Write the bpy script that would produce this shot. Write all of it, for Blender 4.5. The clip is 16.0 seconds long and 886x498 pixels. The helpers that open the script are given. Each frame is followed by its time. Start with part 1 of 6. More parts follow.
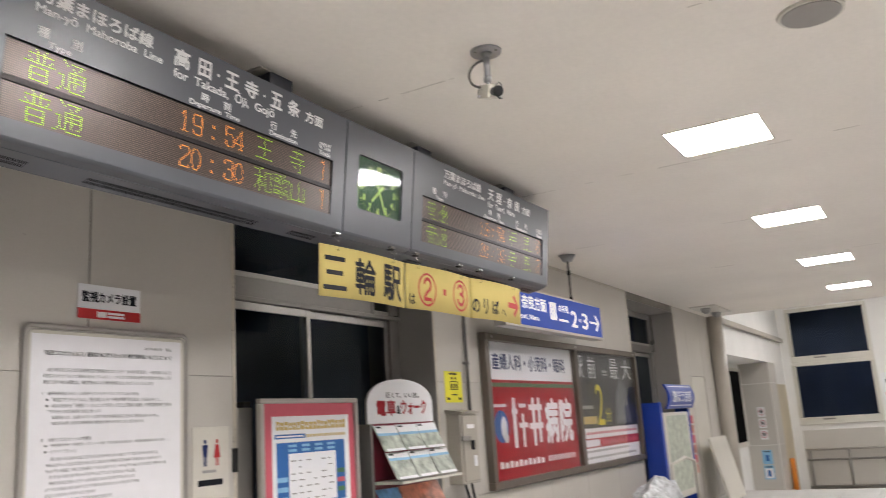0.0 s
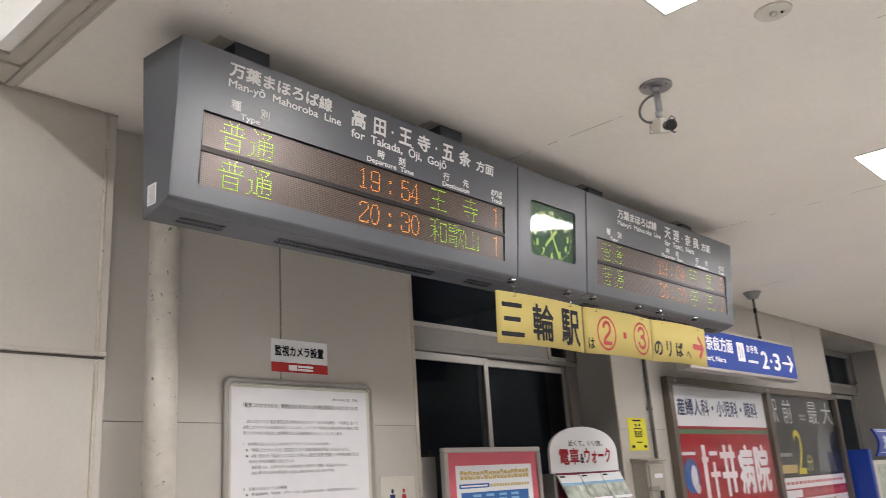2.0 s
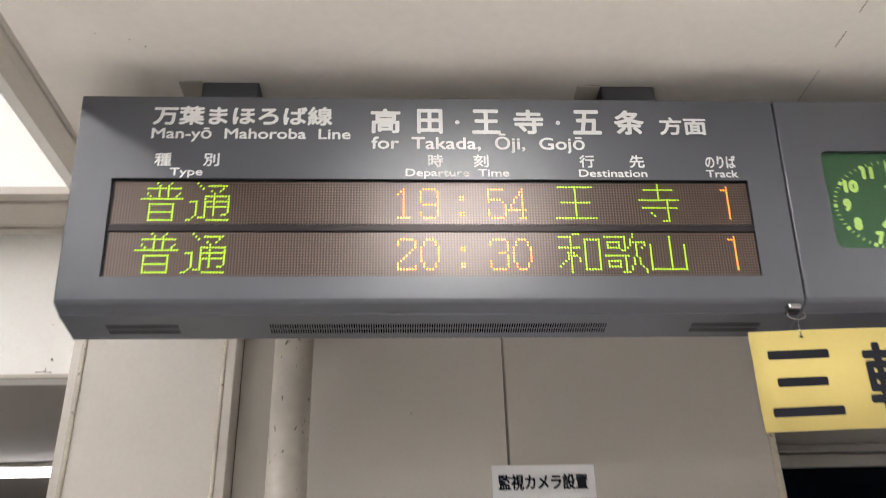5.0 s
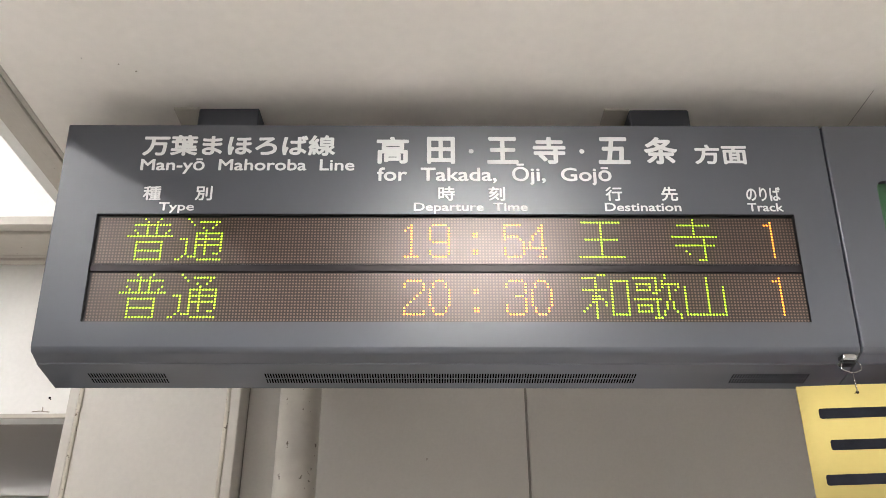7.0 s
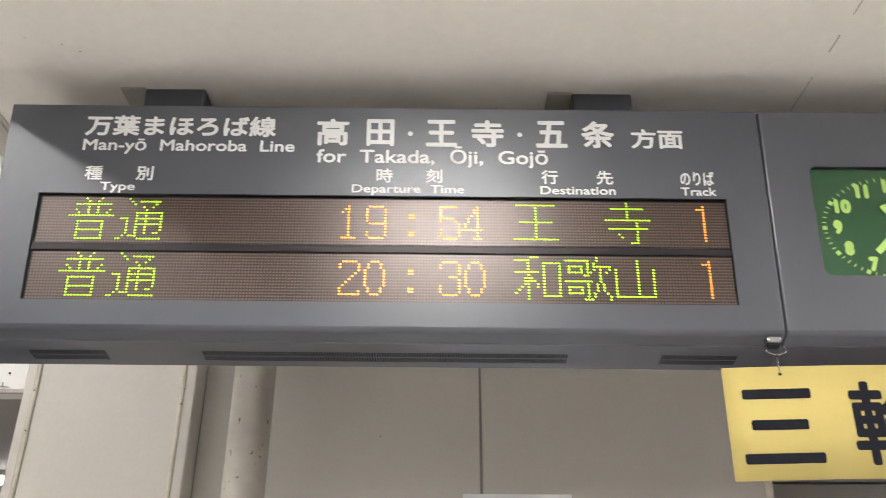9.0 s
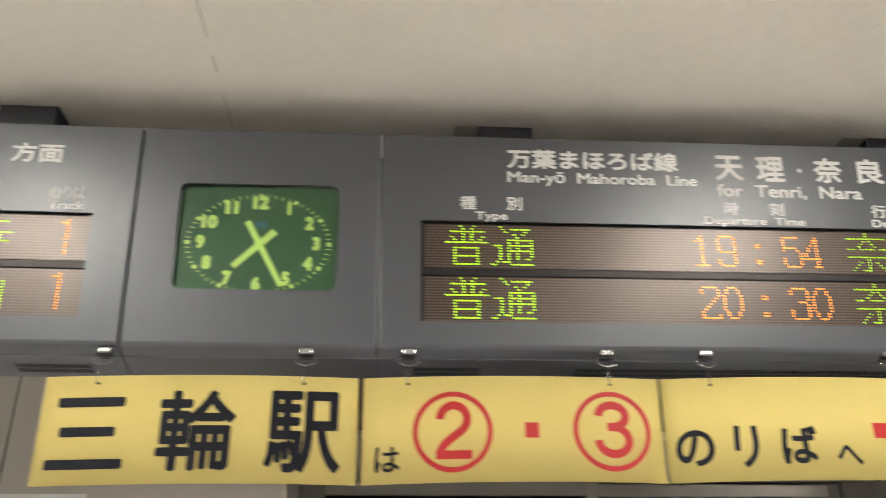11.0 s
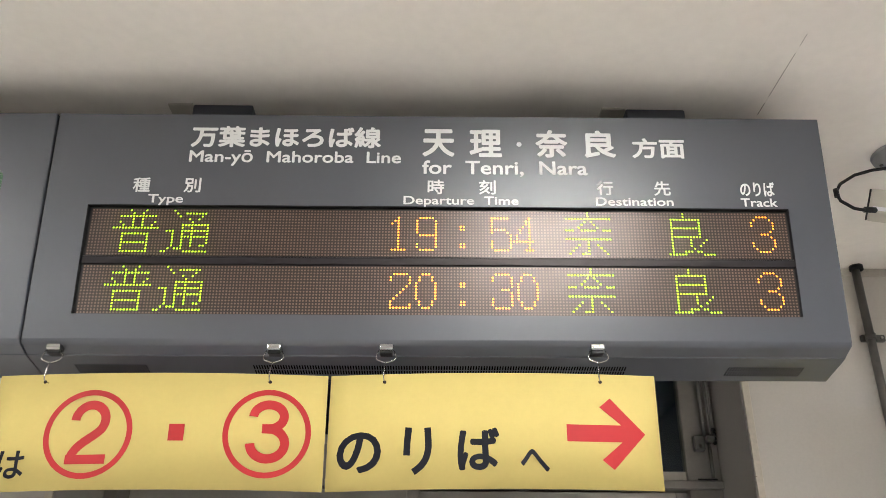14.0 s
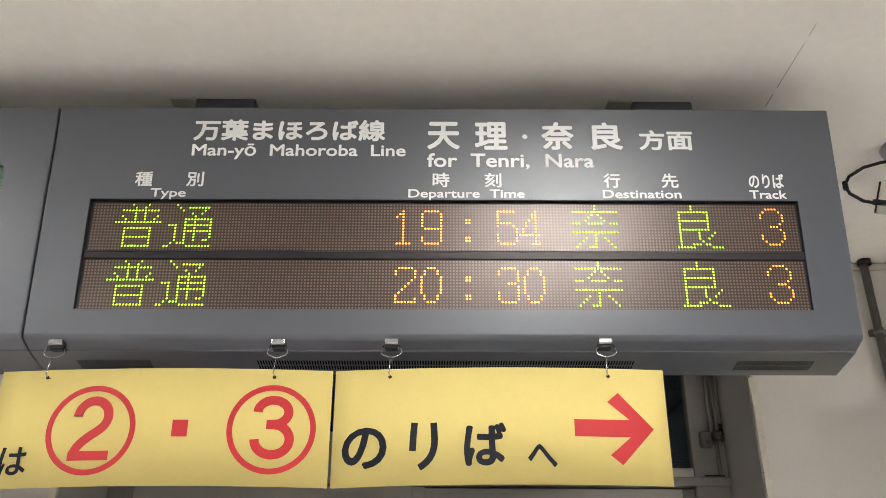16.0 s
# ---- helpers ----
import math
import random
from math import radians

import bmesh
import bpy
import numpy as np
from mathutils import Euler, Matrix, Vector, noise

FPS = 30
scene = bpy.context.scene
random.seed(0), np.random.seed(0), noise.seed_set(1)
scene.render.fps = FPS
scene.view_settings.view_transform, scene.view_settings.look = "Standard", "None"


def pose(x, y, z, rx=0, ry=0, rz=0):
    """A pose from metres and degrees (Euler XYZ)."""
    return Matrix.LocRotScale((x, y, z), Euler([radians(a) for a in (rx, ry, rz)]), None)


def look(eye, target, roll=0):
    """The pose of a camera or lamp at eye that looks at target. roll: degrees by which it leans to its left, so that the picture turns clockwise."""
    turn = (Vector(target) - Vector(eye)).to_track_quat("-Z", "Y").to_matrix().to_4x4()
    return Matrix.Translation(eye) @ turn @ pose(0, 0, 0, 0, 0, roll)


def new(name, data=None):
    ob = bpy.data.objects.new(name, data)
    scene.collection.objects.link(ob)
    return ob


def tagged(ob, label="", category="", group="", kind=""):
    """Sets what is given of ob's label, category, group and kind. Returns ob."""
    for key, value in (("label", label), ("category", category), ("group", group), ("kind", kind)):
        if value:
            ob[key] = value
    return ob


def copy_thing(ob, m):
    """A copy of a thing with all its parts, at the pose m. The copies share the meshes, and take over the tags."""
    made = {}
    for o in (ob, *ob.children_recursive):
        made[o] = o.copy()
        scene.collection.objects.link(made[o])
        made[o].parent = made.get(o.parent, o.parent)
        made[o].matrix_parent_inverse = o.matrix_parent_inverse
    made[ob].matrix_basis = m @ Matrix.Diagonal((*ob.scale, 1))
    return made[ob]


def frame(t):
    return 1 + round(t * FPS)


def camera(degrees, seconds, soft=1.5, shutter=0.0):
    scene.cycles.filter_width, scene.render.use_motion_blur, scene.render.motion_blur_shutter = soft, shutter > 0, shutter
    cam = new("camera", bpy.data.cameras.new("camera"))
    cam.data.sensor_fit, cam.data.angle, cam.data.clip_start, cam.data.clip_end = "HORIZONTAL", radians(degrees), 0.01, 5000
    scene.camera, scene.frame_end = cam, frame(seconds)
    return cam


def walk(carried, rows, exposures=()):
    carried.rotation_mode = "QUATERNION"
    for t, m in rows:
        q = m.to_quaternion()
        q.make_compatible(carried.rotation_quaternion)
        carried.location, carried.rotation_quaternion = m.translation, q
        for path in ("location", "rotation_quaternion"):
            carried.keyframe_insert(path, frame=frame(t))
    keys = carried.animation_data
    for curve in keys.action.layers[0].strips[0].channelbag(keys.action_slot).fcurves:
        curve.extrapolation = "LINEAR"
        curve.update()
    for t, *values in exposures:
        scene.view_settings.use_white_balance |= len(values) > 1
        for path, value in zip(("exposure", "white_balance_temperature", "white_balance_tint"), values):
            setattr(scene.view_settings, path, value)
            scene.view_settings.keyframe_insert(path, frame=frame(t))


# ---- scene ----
cam = camera(56.0, 16.0, soft=0.8, shutter=0.4)
PATH = [
    (0, (-1.556, -2.558, 1.535), (0.138, -1.583, 1.955), -3.8),
    (0.5, (-1.586, -2.545, 1.535), (-0.001, -1.425, 2.016), -3.6),
    (1, (-1.591, -2.539, 1.534), (-0.061, -1.359, 2.053), -3.4),
    (1.2, (-1.577, -2.539, 1.505), (-0.067, -1.344, 2.043), -3.7),
    (1.5, (-1.594, -2.529, 1.536), (-0.103, -1.311, 2.075), -3.5),
    (2, (-1.555, -2.512, 1.536), (-0.117, -1.237, 2.091), -3.8),
    (2.5, (-1.215, -2.54, 1.551), (0.076, -1.123, 2.122), -3.4),
    (3, (-0.722, -2.53, 1.535), (0.349, -0.952, 2.138), -3.7),
    (3.5, (-0.212, -2.405, 1.587), (0.551, -0.676, 2.24), -4.5),
    (4, (0.278, -2.286, 1.612), (0.742, -0.476, 2.324), -3.9),
    (4.5, (0.577, -2.145, 1.65), (0.823, -0.326, 2.443), -2.4),
    (5, (0.815, -2.025, 1.725), (0.906, -0.235, 2.612), -1.5),
    (5.1, (0.844, -1.967, 1.752), (0.914, -0.186, 2.659), -1.4),
    (7.5, (0.892, -1.869, 1.884), (0.896, -0.091, 2.802), -0.2),
    (8, (0.904, -1.872, 1.885), (0.901, -0.093, 2.798), -0.1),
    (8.2, (0.903, -1.878, 1.893), (0.903, -0.094, 2.797), -0.0),
    (10.3, (1.873, -1.961, 1.828), (1.968, -0.158, 2.689), -0.7),
    (10.5, (2.067, -1.981, 1.8642), (2.191, -0.18, 2.7262), -0.88),
    (11, (2.611, -2.063, 1.8888), (2.743, -0.258, 2.7388), -0.55),
    (11.5, (2.986, -2.013, 1.8788), (3.113, -0.195, 2.7028), 0.17),
    (12, (3.312, -1.935, 1.8733), (3.419, -0.121, 2.7083), 0.17),
    (12.5, (3.566, -1.925, 1.9022), (3.648, -0.102, 2.7222), 0.27),
    (13, (3.611, -1.898, 1.9153), (3.658, -0.085, 2.7583), 0.27),
    (13.5, (3.596, -1.895, 1.933), (3.627, -0.086, 2.784), 0.27),
    (14, (3.595, -1.89, 1.9289), (3.617, -0.085, 2.7899), 0.27),
    (14.5, (3.596, -1.886, 1.9299), (3.612, -0.082, 2.7929), 0.27),
    (15, (3.599, -1.875, 1.9289), (3.612, -0.07, 2.7899), 0.27),
    (15.5, (3.599, -1.865, 1.9249), (3.61, -0.061, 2.7869), 0.27),
    (16, (3.589, -1.864, 1.9268), (3.604, -0.058, 2.7848), 0.17),
]
walk(cam, [(t, look(eye, target, roll)) for t, eye, target, roll in PATH],
     exposures=[(0.0, -0.28, 6450, 12), (1.8, -0.3, 6450, 12), (3.5, 0.02, 6450, 12), (5.0, 0.05, 6450, 12), (7.5, 0.15, 6380, 10.5), (8.2, 0.15, 6380, 10.5),
                (10.3, 0.05, 6700, 10), (11.4, -0.06, 6900, 6), (12.2, 0.1, 6500, 8), (13.0, 0.12, 6450, 8.5), (16.0, 0.09, 6450, 9)])

# ---- world and exposure ----
world = bpy.data.worlds.new("night")
scene.world = world
world.use_nodes = True
world.node_tree.nodes["Background"].inputs[0].default_value = (0.012, 0.014, 0.02, 1)
world.node_tree.nodes["Background"].inputs[1].default_value = 1.0
scene.view_settings.exposure = 0.0
LAMP_POWER = 54.0
BATTEN_POWER = 75.0
TUBE_POWER = 14.0

# ---- materials ----


def node_mat(name):
    m = bpy.data.materials.new(name)
    m.use_nodes = True
    nt = m.node_tree
    return m, nt, nt.nodes, nt.links, nt.nodes["Principled BSDF"]


def surface(name, color, rough=0.5, metal=0.0, vary=0.08, grain=60.0, stain=1.2, bump=0.05, random_tone=0.0, spec=0.5, specks=None, uneven=0.08, tint=(1, 1, 1)):
    """Painted, printed or metal surface: fine grain, large soft stains, a little relief."""
    m, nt, nodes, links, bsdf = node_mat(name)
    geo = nodes.new("ShaderNodeNewGeometry")
    fine = nodes.new("ShaderNodeTexNoise")
    fine.inputs["Scale"].default_value = grain
    fine.inputs["Detail"].default_value = 4
    links.new(geo.outputs["Position"], fine.inputs["Vector"])
    big = nodes.new("ShaderNodeTexNoise")
    big.inputs["Scale"].default_value = stain
    big.inputs["Detail"].default_value = 5
    big.inputs["Roughness"].default_value = 0.6
    links.new(geo.outputs["Position"], big.inputs["Vector"])
    mix = nodes.new("ShaderNodeMath")
    mix.operation = "MULTIPLY_ADD"
    links.new(big.outputs["Fac"], mix.inputs[0])
    mix.inputs[1].default_value = 0.7
    scaled = nodes.new("ShaderNodeMath")
    scaled.operation = "MULTIPLY"
    scaled.inputs[1].default_value = 0.3
    links.new(fine.outputs["Fac"], scaled.inputs[0])
    links.new(scaled.outputs[0], mix.inputs[2])
    ramp = nodes.new("ShaderNodeValToRGB")
    lo = [c * (1 - vary * 1.6) for c in color]
    hi = [min(1, c * (1 + vary)) for c in color]
    ramp.color_ramp.elements[0].position, ramp.color_ramp.elements[1].position = 0.3, 0.7
    ramp.color_ramp.elements[0].color = (*lo, 1)
    ramp.color_ramp.elements[1].color = (*hi, 1)
    links.new(mix.outputs[0], ramp.inputs[0])
    out = ramp.outputs[0]
    if random_tone:
        info = nodes.new("ShaderNodeObjectInfo")
        tone = nodes.new("ShaderNodeMapRange")
        tone.inputs[3].default_value, tone.inputs[4].default_value = 1 - random_tone, 1 + random_tone
        links.new(info.outputs["Random"], tone.inputs[0])
        hsv = nodes.new("ShaderNodeHueSaturation")
        links.new(tone.outputs[0], hsv.inputs["Value"])
        links.new(out, hsv.inputs["Color"])
        out = hsv.outputs[0]
    if specks:
        # chips and dirt spots: (cells per metre, share, colour)
        cells = nodes.new("ShaderNodeTexNoise")
        cells.inputs["Scale"].default_value = specks[0]
        cells.inputs["Detail"].default_value = 3
        cells.inputs["Roughness"].default_value = 0.7
        links.new(geo.outputs["Position"], cells.inputs["Vector"])
        cut = nodes.new("ShaderNodeMapRange")
        cut.inputs[1].default_value, cut.inputs[2].default_value = specks[1], specks[1] + 0.02
        links.new(cells.outputs["Fac"], cut.inputs[0])
        chip = nodes.new("ShaderNodeMix")
        chip.data_type = "RGBA"
        links.new(cut.outputs[0], chip.inputs["Factor"])
        links.new(out, chip.inputs["A"])
        chip.inputs["B"].default_value = (*specks[2], 1)
        out = chip.outputs["Result"]
    links.new(out, bsdf.inputs["Base Color"])
    bsdf.inputs["Metallic"].default_value = metal
    bsdf.inputs["Specular IOR Level"].default_value = spec
    bsdf.inputs["Specular Tint"].default_value = (*tint, 1)
    rr = nodes.new("ShaderNodeMapRange")
    rr.inputs[3].default_value, rr.inputs[4].default_value = max(0.02, rough - uneven), min(1, rough + uneven)
    links.new(fine.outputs["Fac"], rr.inputs[0])
    links.new(rr.outputs[0], bsdf.inputs["Roughness"])
    if bump:
        b = nodes.new("ShaderNodeBump")
        b.inputs["Strength"].default_value = bump
        b.inputs["Distance"].default_value = 0.004
        links.new(fine.outputs["Fac"], b.inputs["Height"])
        links.new(b.outputs[0], bsdf.inputs["Normal"])
    return m


def glowing(name, color, strength, base=(0.8, 0.8, 0.8)):
    m, nt, nodes, links, bsdf = node_mat(name)
    bsdf.inputs["Base Color"].default_value = (*base, 1)
    bsdf.inputs["Emission Color"].default_value = (*color, 1)
    bsdf.inputs["Emission Strength"].default_value = strength
    bsdf.inputs["Roughness"].default_value = 0.14
    bsdf.inputs["Specular IOR Level"].default_value = 0.06
    return m


def pane(name, tint=(1, 1, 1), rough=0.02, ior=1.5, shine=(1, 1, 1)):
    """Clear sheet: see-through, with a gloss that grows towards grazing angles."""
    m, nt, nodes, links, bsdf = node_mat(name)
    nodes.remove(bsdf)
    clear = nodes.new("ShaderNodeBsdfTransparent")
    clear.inputs[0].default_value = (*tint, 1)
    gloss = nodes.new("ShaderNodeBsdfGlossy")
    gloss.inputs["Roughness"].default_value = rough
    gloss.inputs["Color"].default_value = (*shine, 1)
    fres = nodes.new("ShaderNodeFresnel")
    fres.inputs[0].default_value = ior
    mix = nodes.new("ShaderNodeMixShader")
    links.new(fres.outputs[0], mix.inputs[0])
    links.new(clear.outputs[0], mix.inputs[1])
    links.new(gloss.outputs[0], mix.inputs[2])
    links.new(mix.outputs[0], nodes["Material Output"].inputs[0])
    return m


M = {}
M["panel"] = surface("beige wall panel", (0.55, 0.52, 0.475), 0.45, vary=0.05, grain=90, stain=0.9, bump=0.04, random_tone=0.025, specks=(11, 0.765, (0.36, 0.33, 0.29)))
M["pillar"] = surface("beige column cladding", (0.57, 0.535, 0.485), 0.42, vary=0.06, grain=70, stain=1.1, bump=0.04, specks=(19, 0.745, (0.3, 0.26, 0.21)))
M["joint"] = surface("dark joint sealant", (0.16, 0.145, 0.125), 0.8, vary=0.2, grain=120)
M["joint_wall"] = surface("grey joint sealant", (0.27, 0.25, 0.22), 0.8, vary=0.2, grain=120)
# panel beige darkened, so that the bays' shade sits in the colour
M["reveal"] = surface("panel tone darkened for reveal shade", (0.36, 0.34, 0.315), 0.5, vary=0.06, grain=60, stain=1.2)
# tower print, its grey tone also holding the glare on the glass
M["tower_print"] = surface("printed tower greyed for glare", (0.13, 0.135, 0.15), 0.4, vary=0.5, grain=30, stain=7, bump=0)
M["bead"] = surface("yellowed sealant bead", (0.6, 0.55, 0.46), 0.5, vary=0.16, grain=45, stain=6, bump=0.3, specks=(35, 0.66, (0.2, 0.16, 0.12)))
M["ceiling"] = surface("cream ceiling paint", (0.87, 0.825, 0.765), 0.85, vary=0.05, grain=30, stain=0.6, bump=0.03)
M["closing_wall"] = surface("beige of the unseen closing walls", (0.5, 0.475, 0.45), 0.6, vary=0.1, grain=40, stain=1.2)
M["white_wall"] = surface("white painted board", (0.84, 0.825, 0.795), 0.7, vary=0.05, grain=60, stain=1.0)
M["crack"] = surface("open ceiling joint", (0.34, 0.3, 0.26), 0.9, vary=0.2)
M["floor"] = surface("pale stone tile floor", (0.64, 0.625, 0.605), 0.35, vary=0.1, grain=40, stain=1.5, random_tone=0.05)
M["trim"] = surface("beige steel trim", (0.5, 0.46, 0.4), 0.4, vary=0.07, grain=50, stain=2, specks=(24, 0.72, (0.2, 0.17, 0.14)))
M["soffit"] = surface("grey soffit board", (0.36, 0.33, 0.3), 0.7, vary=0.06)
M["pipe"] = surface("painted drain pipe", (0.55, 0.51, 0.45), 0.4, vary=0.12, grain=25, stain=5, bump=0.15, specks=(26, 0.655, (0.13, 0.105, 0.08)))
M["conduit"] = surface("grey steel conduit", (0.15, 0.145, 0.135), 0.36, metal=0.35, vary=0.2, grain=40, stain=6, specks=(60, 0.7, (0.3, 0.28, 0.25)))
M["alu"] = surface("brushed aluminium", (0.5, 0.48, 0.45), 0.38, metal=0.75, vary=0.08, grain=120)
M["alu_dark"] = surface("dull aluminium sash", (0.3, 0.285, 0.265), 0.42, metal=0.5, vary=0.1)
M["chrome"] = surface("bright chrome", (0.45, 0.45, 0.45), 0.2, metal=1.0, vary=0.03, bump=0)
# dark colour stands in for the unlit office and the night outside
M["night"] = surface("dark blue for unlit space", (0.09, 0.115, 0.18), 0.8, vary=0.3, stain=0.8)
M["glass"] = pane("window glass", (0.55, 0.6, 0.7), 0.02, 1.4, (0.7, 0.85, 1.0))
M["housing"] = surface("grey painted steel housing", (0.052, 0.058, 0.073), 0.38, vary=0.04, grain=60, stain=2.2, bump=0, spec=0.95, specks=(9, 0.755, (0.05, 0.05, 0.055)), uneven=0.0)
M["housing_low"] = surface("dark grey painted steel", (0.07, 0.075, 0.09), 0.45, vary=0.06, grain=160, stain=3, bump=0.03)
M["black"] = surface("matt black", (0.015, 0.015, 0.016), 0.6, vary=0.2)
# near-black that paints the dark inside slots, screw holes and the recess pane
M["void"] = surface("near-black of slots and dark pane", (0.004, 0.004, 0.004), 0.9, vary=0.1, spec=0.02, bump=0)
M["led_board"] = surface("brown black diode board", (0.012, 0.008, 0.007), 0.34, vary=0.15, spec=1.0, bump=0, tint=(1.0, 0.86, 0.78), uneven=0.0)
M["led_off"] = surface("unlit diode lens", (0.15, 0.1, 0.08), 0.34, vary=0.12, grain=400, stain=8, spec=1.0, bump=0, tint=(1.0, 0.86, 0.78), uneven=0.0)
M["led_green"] = glowing("green diode", (0.56, 1.0, 0.02), 1.5, (0.3, 0.5, 0.05))
M["led_orange"] = glowing("orange diode", (1.0, 0.3, 0.03), 2.4, (0.5, 0.25, 0.05))
M["divider"] = surface("black divider bar", (0.012, 0.012, 0.016), 0.42, vary=0.2, bump=0, tint=(1.0, 0.88, 0.82), uneven=0.0)
for key in ("led_board", "led_off", "led_green", "led_orange", "divider"):
    face_node = M[key].node_tree.nodes["Principled BSDF"]
    face_node.inputs["IOR"].default_value = 1.6
    face_node.inputs["Specular IOR Level"].default_value = 0.3 if key == "divider" else 0.62
for key in ("led_green", "led_orange"):
    M[key].node_tree.nodes["Principled BSDF"].inputs["Roughness"].default_value = 0.34
M["print_white"] = surface("white lettering", (0.8, 0.8, 0.79), 0.5, vary=0.06, bump=0, spec=0.3)
M["dial"] = surface("dark green dial", (0.016, 0.1, 0.03), 0.45, vary=0.12, grain=200, stain=6, bump=0)
M["dial_mark"] = surface("pale green dial marks", (0.6, 0.88, 0.22), 0.45, vary=0.06, bump=0)
M["dial_blue"] = surface("blue dial print", (0.03, 0.14, 0.2), 0.5, bump=0)
M["case_glass"] = pane("case glass", (1, 1, 1), 0.03, 1.45)
M["dial_glass"] = pane("dial glass", (1, 1, 1), 0.06, 1.38)
M["yellow"] = surface("yellow laminated board", (0.58, 0.47, 0.165), 0.8, vary=0.035, grain=80, stain=4, bump=0.01, spec=0.2)
M["ink"] = surface("black vinyl lettering", (0.01, 0.011, 0.017), 0.5, vary=0.25, grain=120, stain=14, bump=0.02, spec=0.15)
M["red"] = surface("red vinyl", (0.44, 0.027, 0.03), 0.4, vary=0.05, spec=0.3, bump=0.02)
M["hole"] = surface("punched hole", (0.03, 0.02, 0.01), 0.9)
M["paper"] = surface("white paper", (0.86, 0.85, 0.88), 0.6, vary=0.03, grain=15, stain=3, bump=0.02)
M["text_grey"] = surface("printed black text", (0.025, 0.025, 0.03), 0.6, bump=0, spec=0.2)
M["steel_white"] = surface("off-white enamel", (0.66, 0.63, 0.56), 0.35, vary=0.05)
M["blue"] = surface("deep blue enamel", (0.012, 0.05, 0.36), 0.3, vary=0.06)
M["blue_lit"] = glowing("lit blue sign face", (0.012, 0.07, 0.5), 0.24, (0.012, 0.05, 0.32))
M["white_lit"] = glowing("lit white lettering", (1, 1, 1), 0.55, (0.8, 0.8, 0.8))
for key in ("blue_lit", "white_lit"):
    M[key].node_tree.nodes["Principled BSDF"].inputs["Roughness"].default_value = 0.3
M["ad_red"] = surface("printed red poster", (0.4, 0.012, 0.022), 0.35, vary=0.06, stain=2, spec=0.25)
M["ad_white"] = surface("printed white poster", (0.84, 0.84, 0.86), 0.4, vary=0.03)
M["ad_green"] = surface("printed green band", (0.07, 0.2, 0.09), 0.4)
M["ad_navy"] = surface("printed navy text", (0.015, 0.028, 0.12), 0.45, bump=0, spec=0.2)
M["ad_blue"] = surface("printed blue", (0.022, 0.13, 0.4), 0.45, bump=0)
M["ad_dark"] = surface("printed night photograph", (0.026, 0.027, 0.03), 0.35, vary=0.35, grain=8, stain=1.4, spec=0.25)
M["ad_yellow"] = surface("printed yellow", (0.8, 0.66, 0.02), 0.4, bump=0)
M["ad_gold"] = surface("printed gold text", (0.62, 0.46, 0.16), 0.45, bump=0)
M["ad_sky"] = surface("printed light blue", (0.25, 0.5, 0.72), 0.45, vary=0.1, stain=9)
M["frame_brown"] = surface("bronze anodised frame", (0.16, 0.135, 0.11), 0.42, metal=0.4, vary=0.12)
M["pink"] = surface("printed pink border", (0.62, 0.13, 0.17), 0.45, vary=0.06, spec=0.25)
M["maroon"] = surface("dark red panel", (0.2, 0.01, 0.03), 0.4, vary=0.12)
# paler than its print, with the plastic cover's glare put into the colour
M["leaflet"] = surface("landscape leaflet print paled for glare", (0.46, 0.5, 0.43), 0.3, vary=0.5, grain=14, stain=11)
M["leaflet_blue"] = surface("printed blue leaflet", (0.16, 0.34, 0.6), 0.4, vary=0.4, grain=14, stain=11)
M["leaflet_warm"] = surface("printed orange leaflet", (0.66, 0.25, 0.16), 0.4, vary=0.4, grain=14, stain=11)
M["plate_yellow"] = surface("bright yellow plate", (0.85, 0.78, 0.03), 0.4, vary=0.03)
M["box_grey"] = surface("grey beige enamelled box", (0.43, 0.4, 0.34), 0.4, vary=0.08)
M["grey_plastic"] = surface("grey plastic", (0.36, 0.35, 0.34), 0.45, vary=0.08)
M["cam_body"] = surface("cream camera shell", (0.62, 0.58, 0.5), 0.35, vary=0.04)
M["cam_mount"] = surface("silver grey mount", (0.36, 0.36, 0.37), 0.35, metal=0.5, vary=0.08)
M["rubber"] = surface("black rubber", (0.012, 0.012, 0.012), 0.5, vary=0.15, spec=0.3)
M["grille"] = surface("grey speaker grille", (0.33, 0.31, 0.29), 0.55, vary=0.1, grain=500)
M["lamp"] = glowing("lamp diffuser", (1.0, 0.978, 0.955), LAMP_POWER)
M["batten"] = glowing("batten diffuser", (1.0, 0.978, 0.955), BATTEN_POWER)
M["tube"] = glowing("fluorescent tube", (1.0, 0.97, 0.95), TUBE_POWER)
M["orange_post"] = surface("orange rubber post", (0.75, 0.24, 0.02), 0.5)
M["tactile"] = surface("yellow tactile paving", (0.6, 0.42, 0.06), 0.6)
M["map_print"] = surface("printed pale map", (0.5, 0.54, 0.45), 0.4, vary=0.3, grain=30, stain=8)
M["cream_door"] = surface("cream enamelled sheet", (0.6, 0.52, 0.37), 0.45, vary=0.06)
M["vinyl_bag"] = surface("clear plastic wrapping", (0.66, 0.68, 0.7), 0.3, vary=0.3, grain=18, stain=9)
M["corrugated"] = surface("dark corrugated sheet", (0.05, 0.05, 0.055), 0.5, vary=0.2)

# ---- building helpers ----
ORIGIN = {}


def thing(name, loc, label, category, group="", kind=""):
    e = new(name)
    e.empty_display_size = 0.1
    e.location = loc
    ORIGIN[e] = Vector(loc)
    return tagged(e, label, category, group, kind)


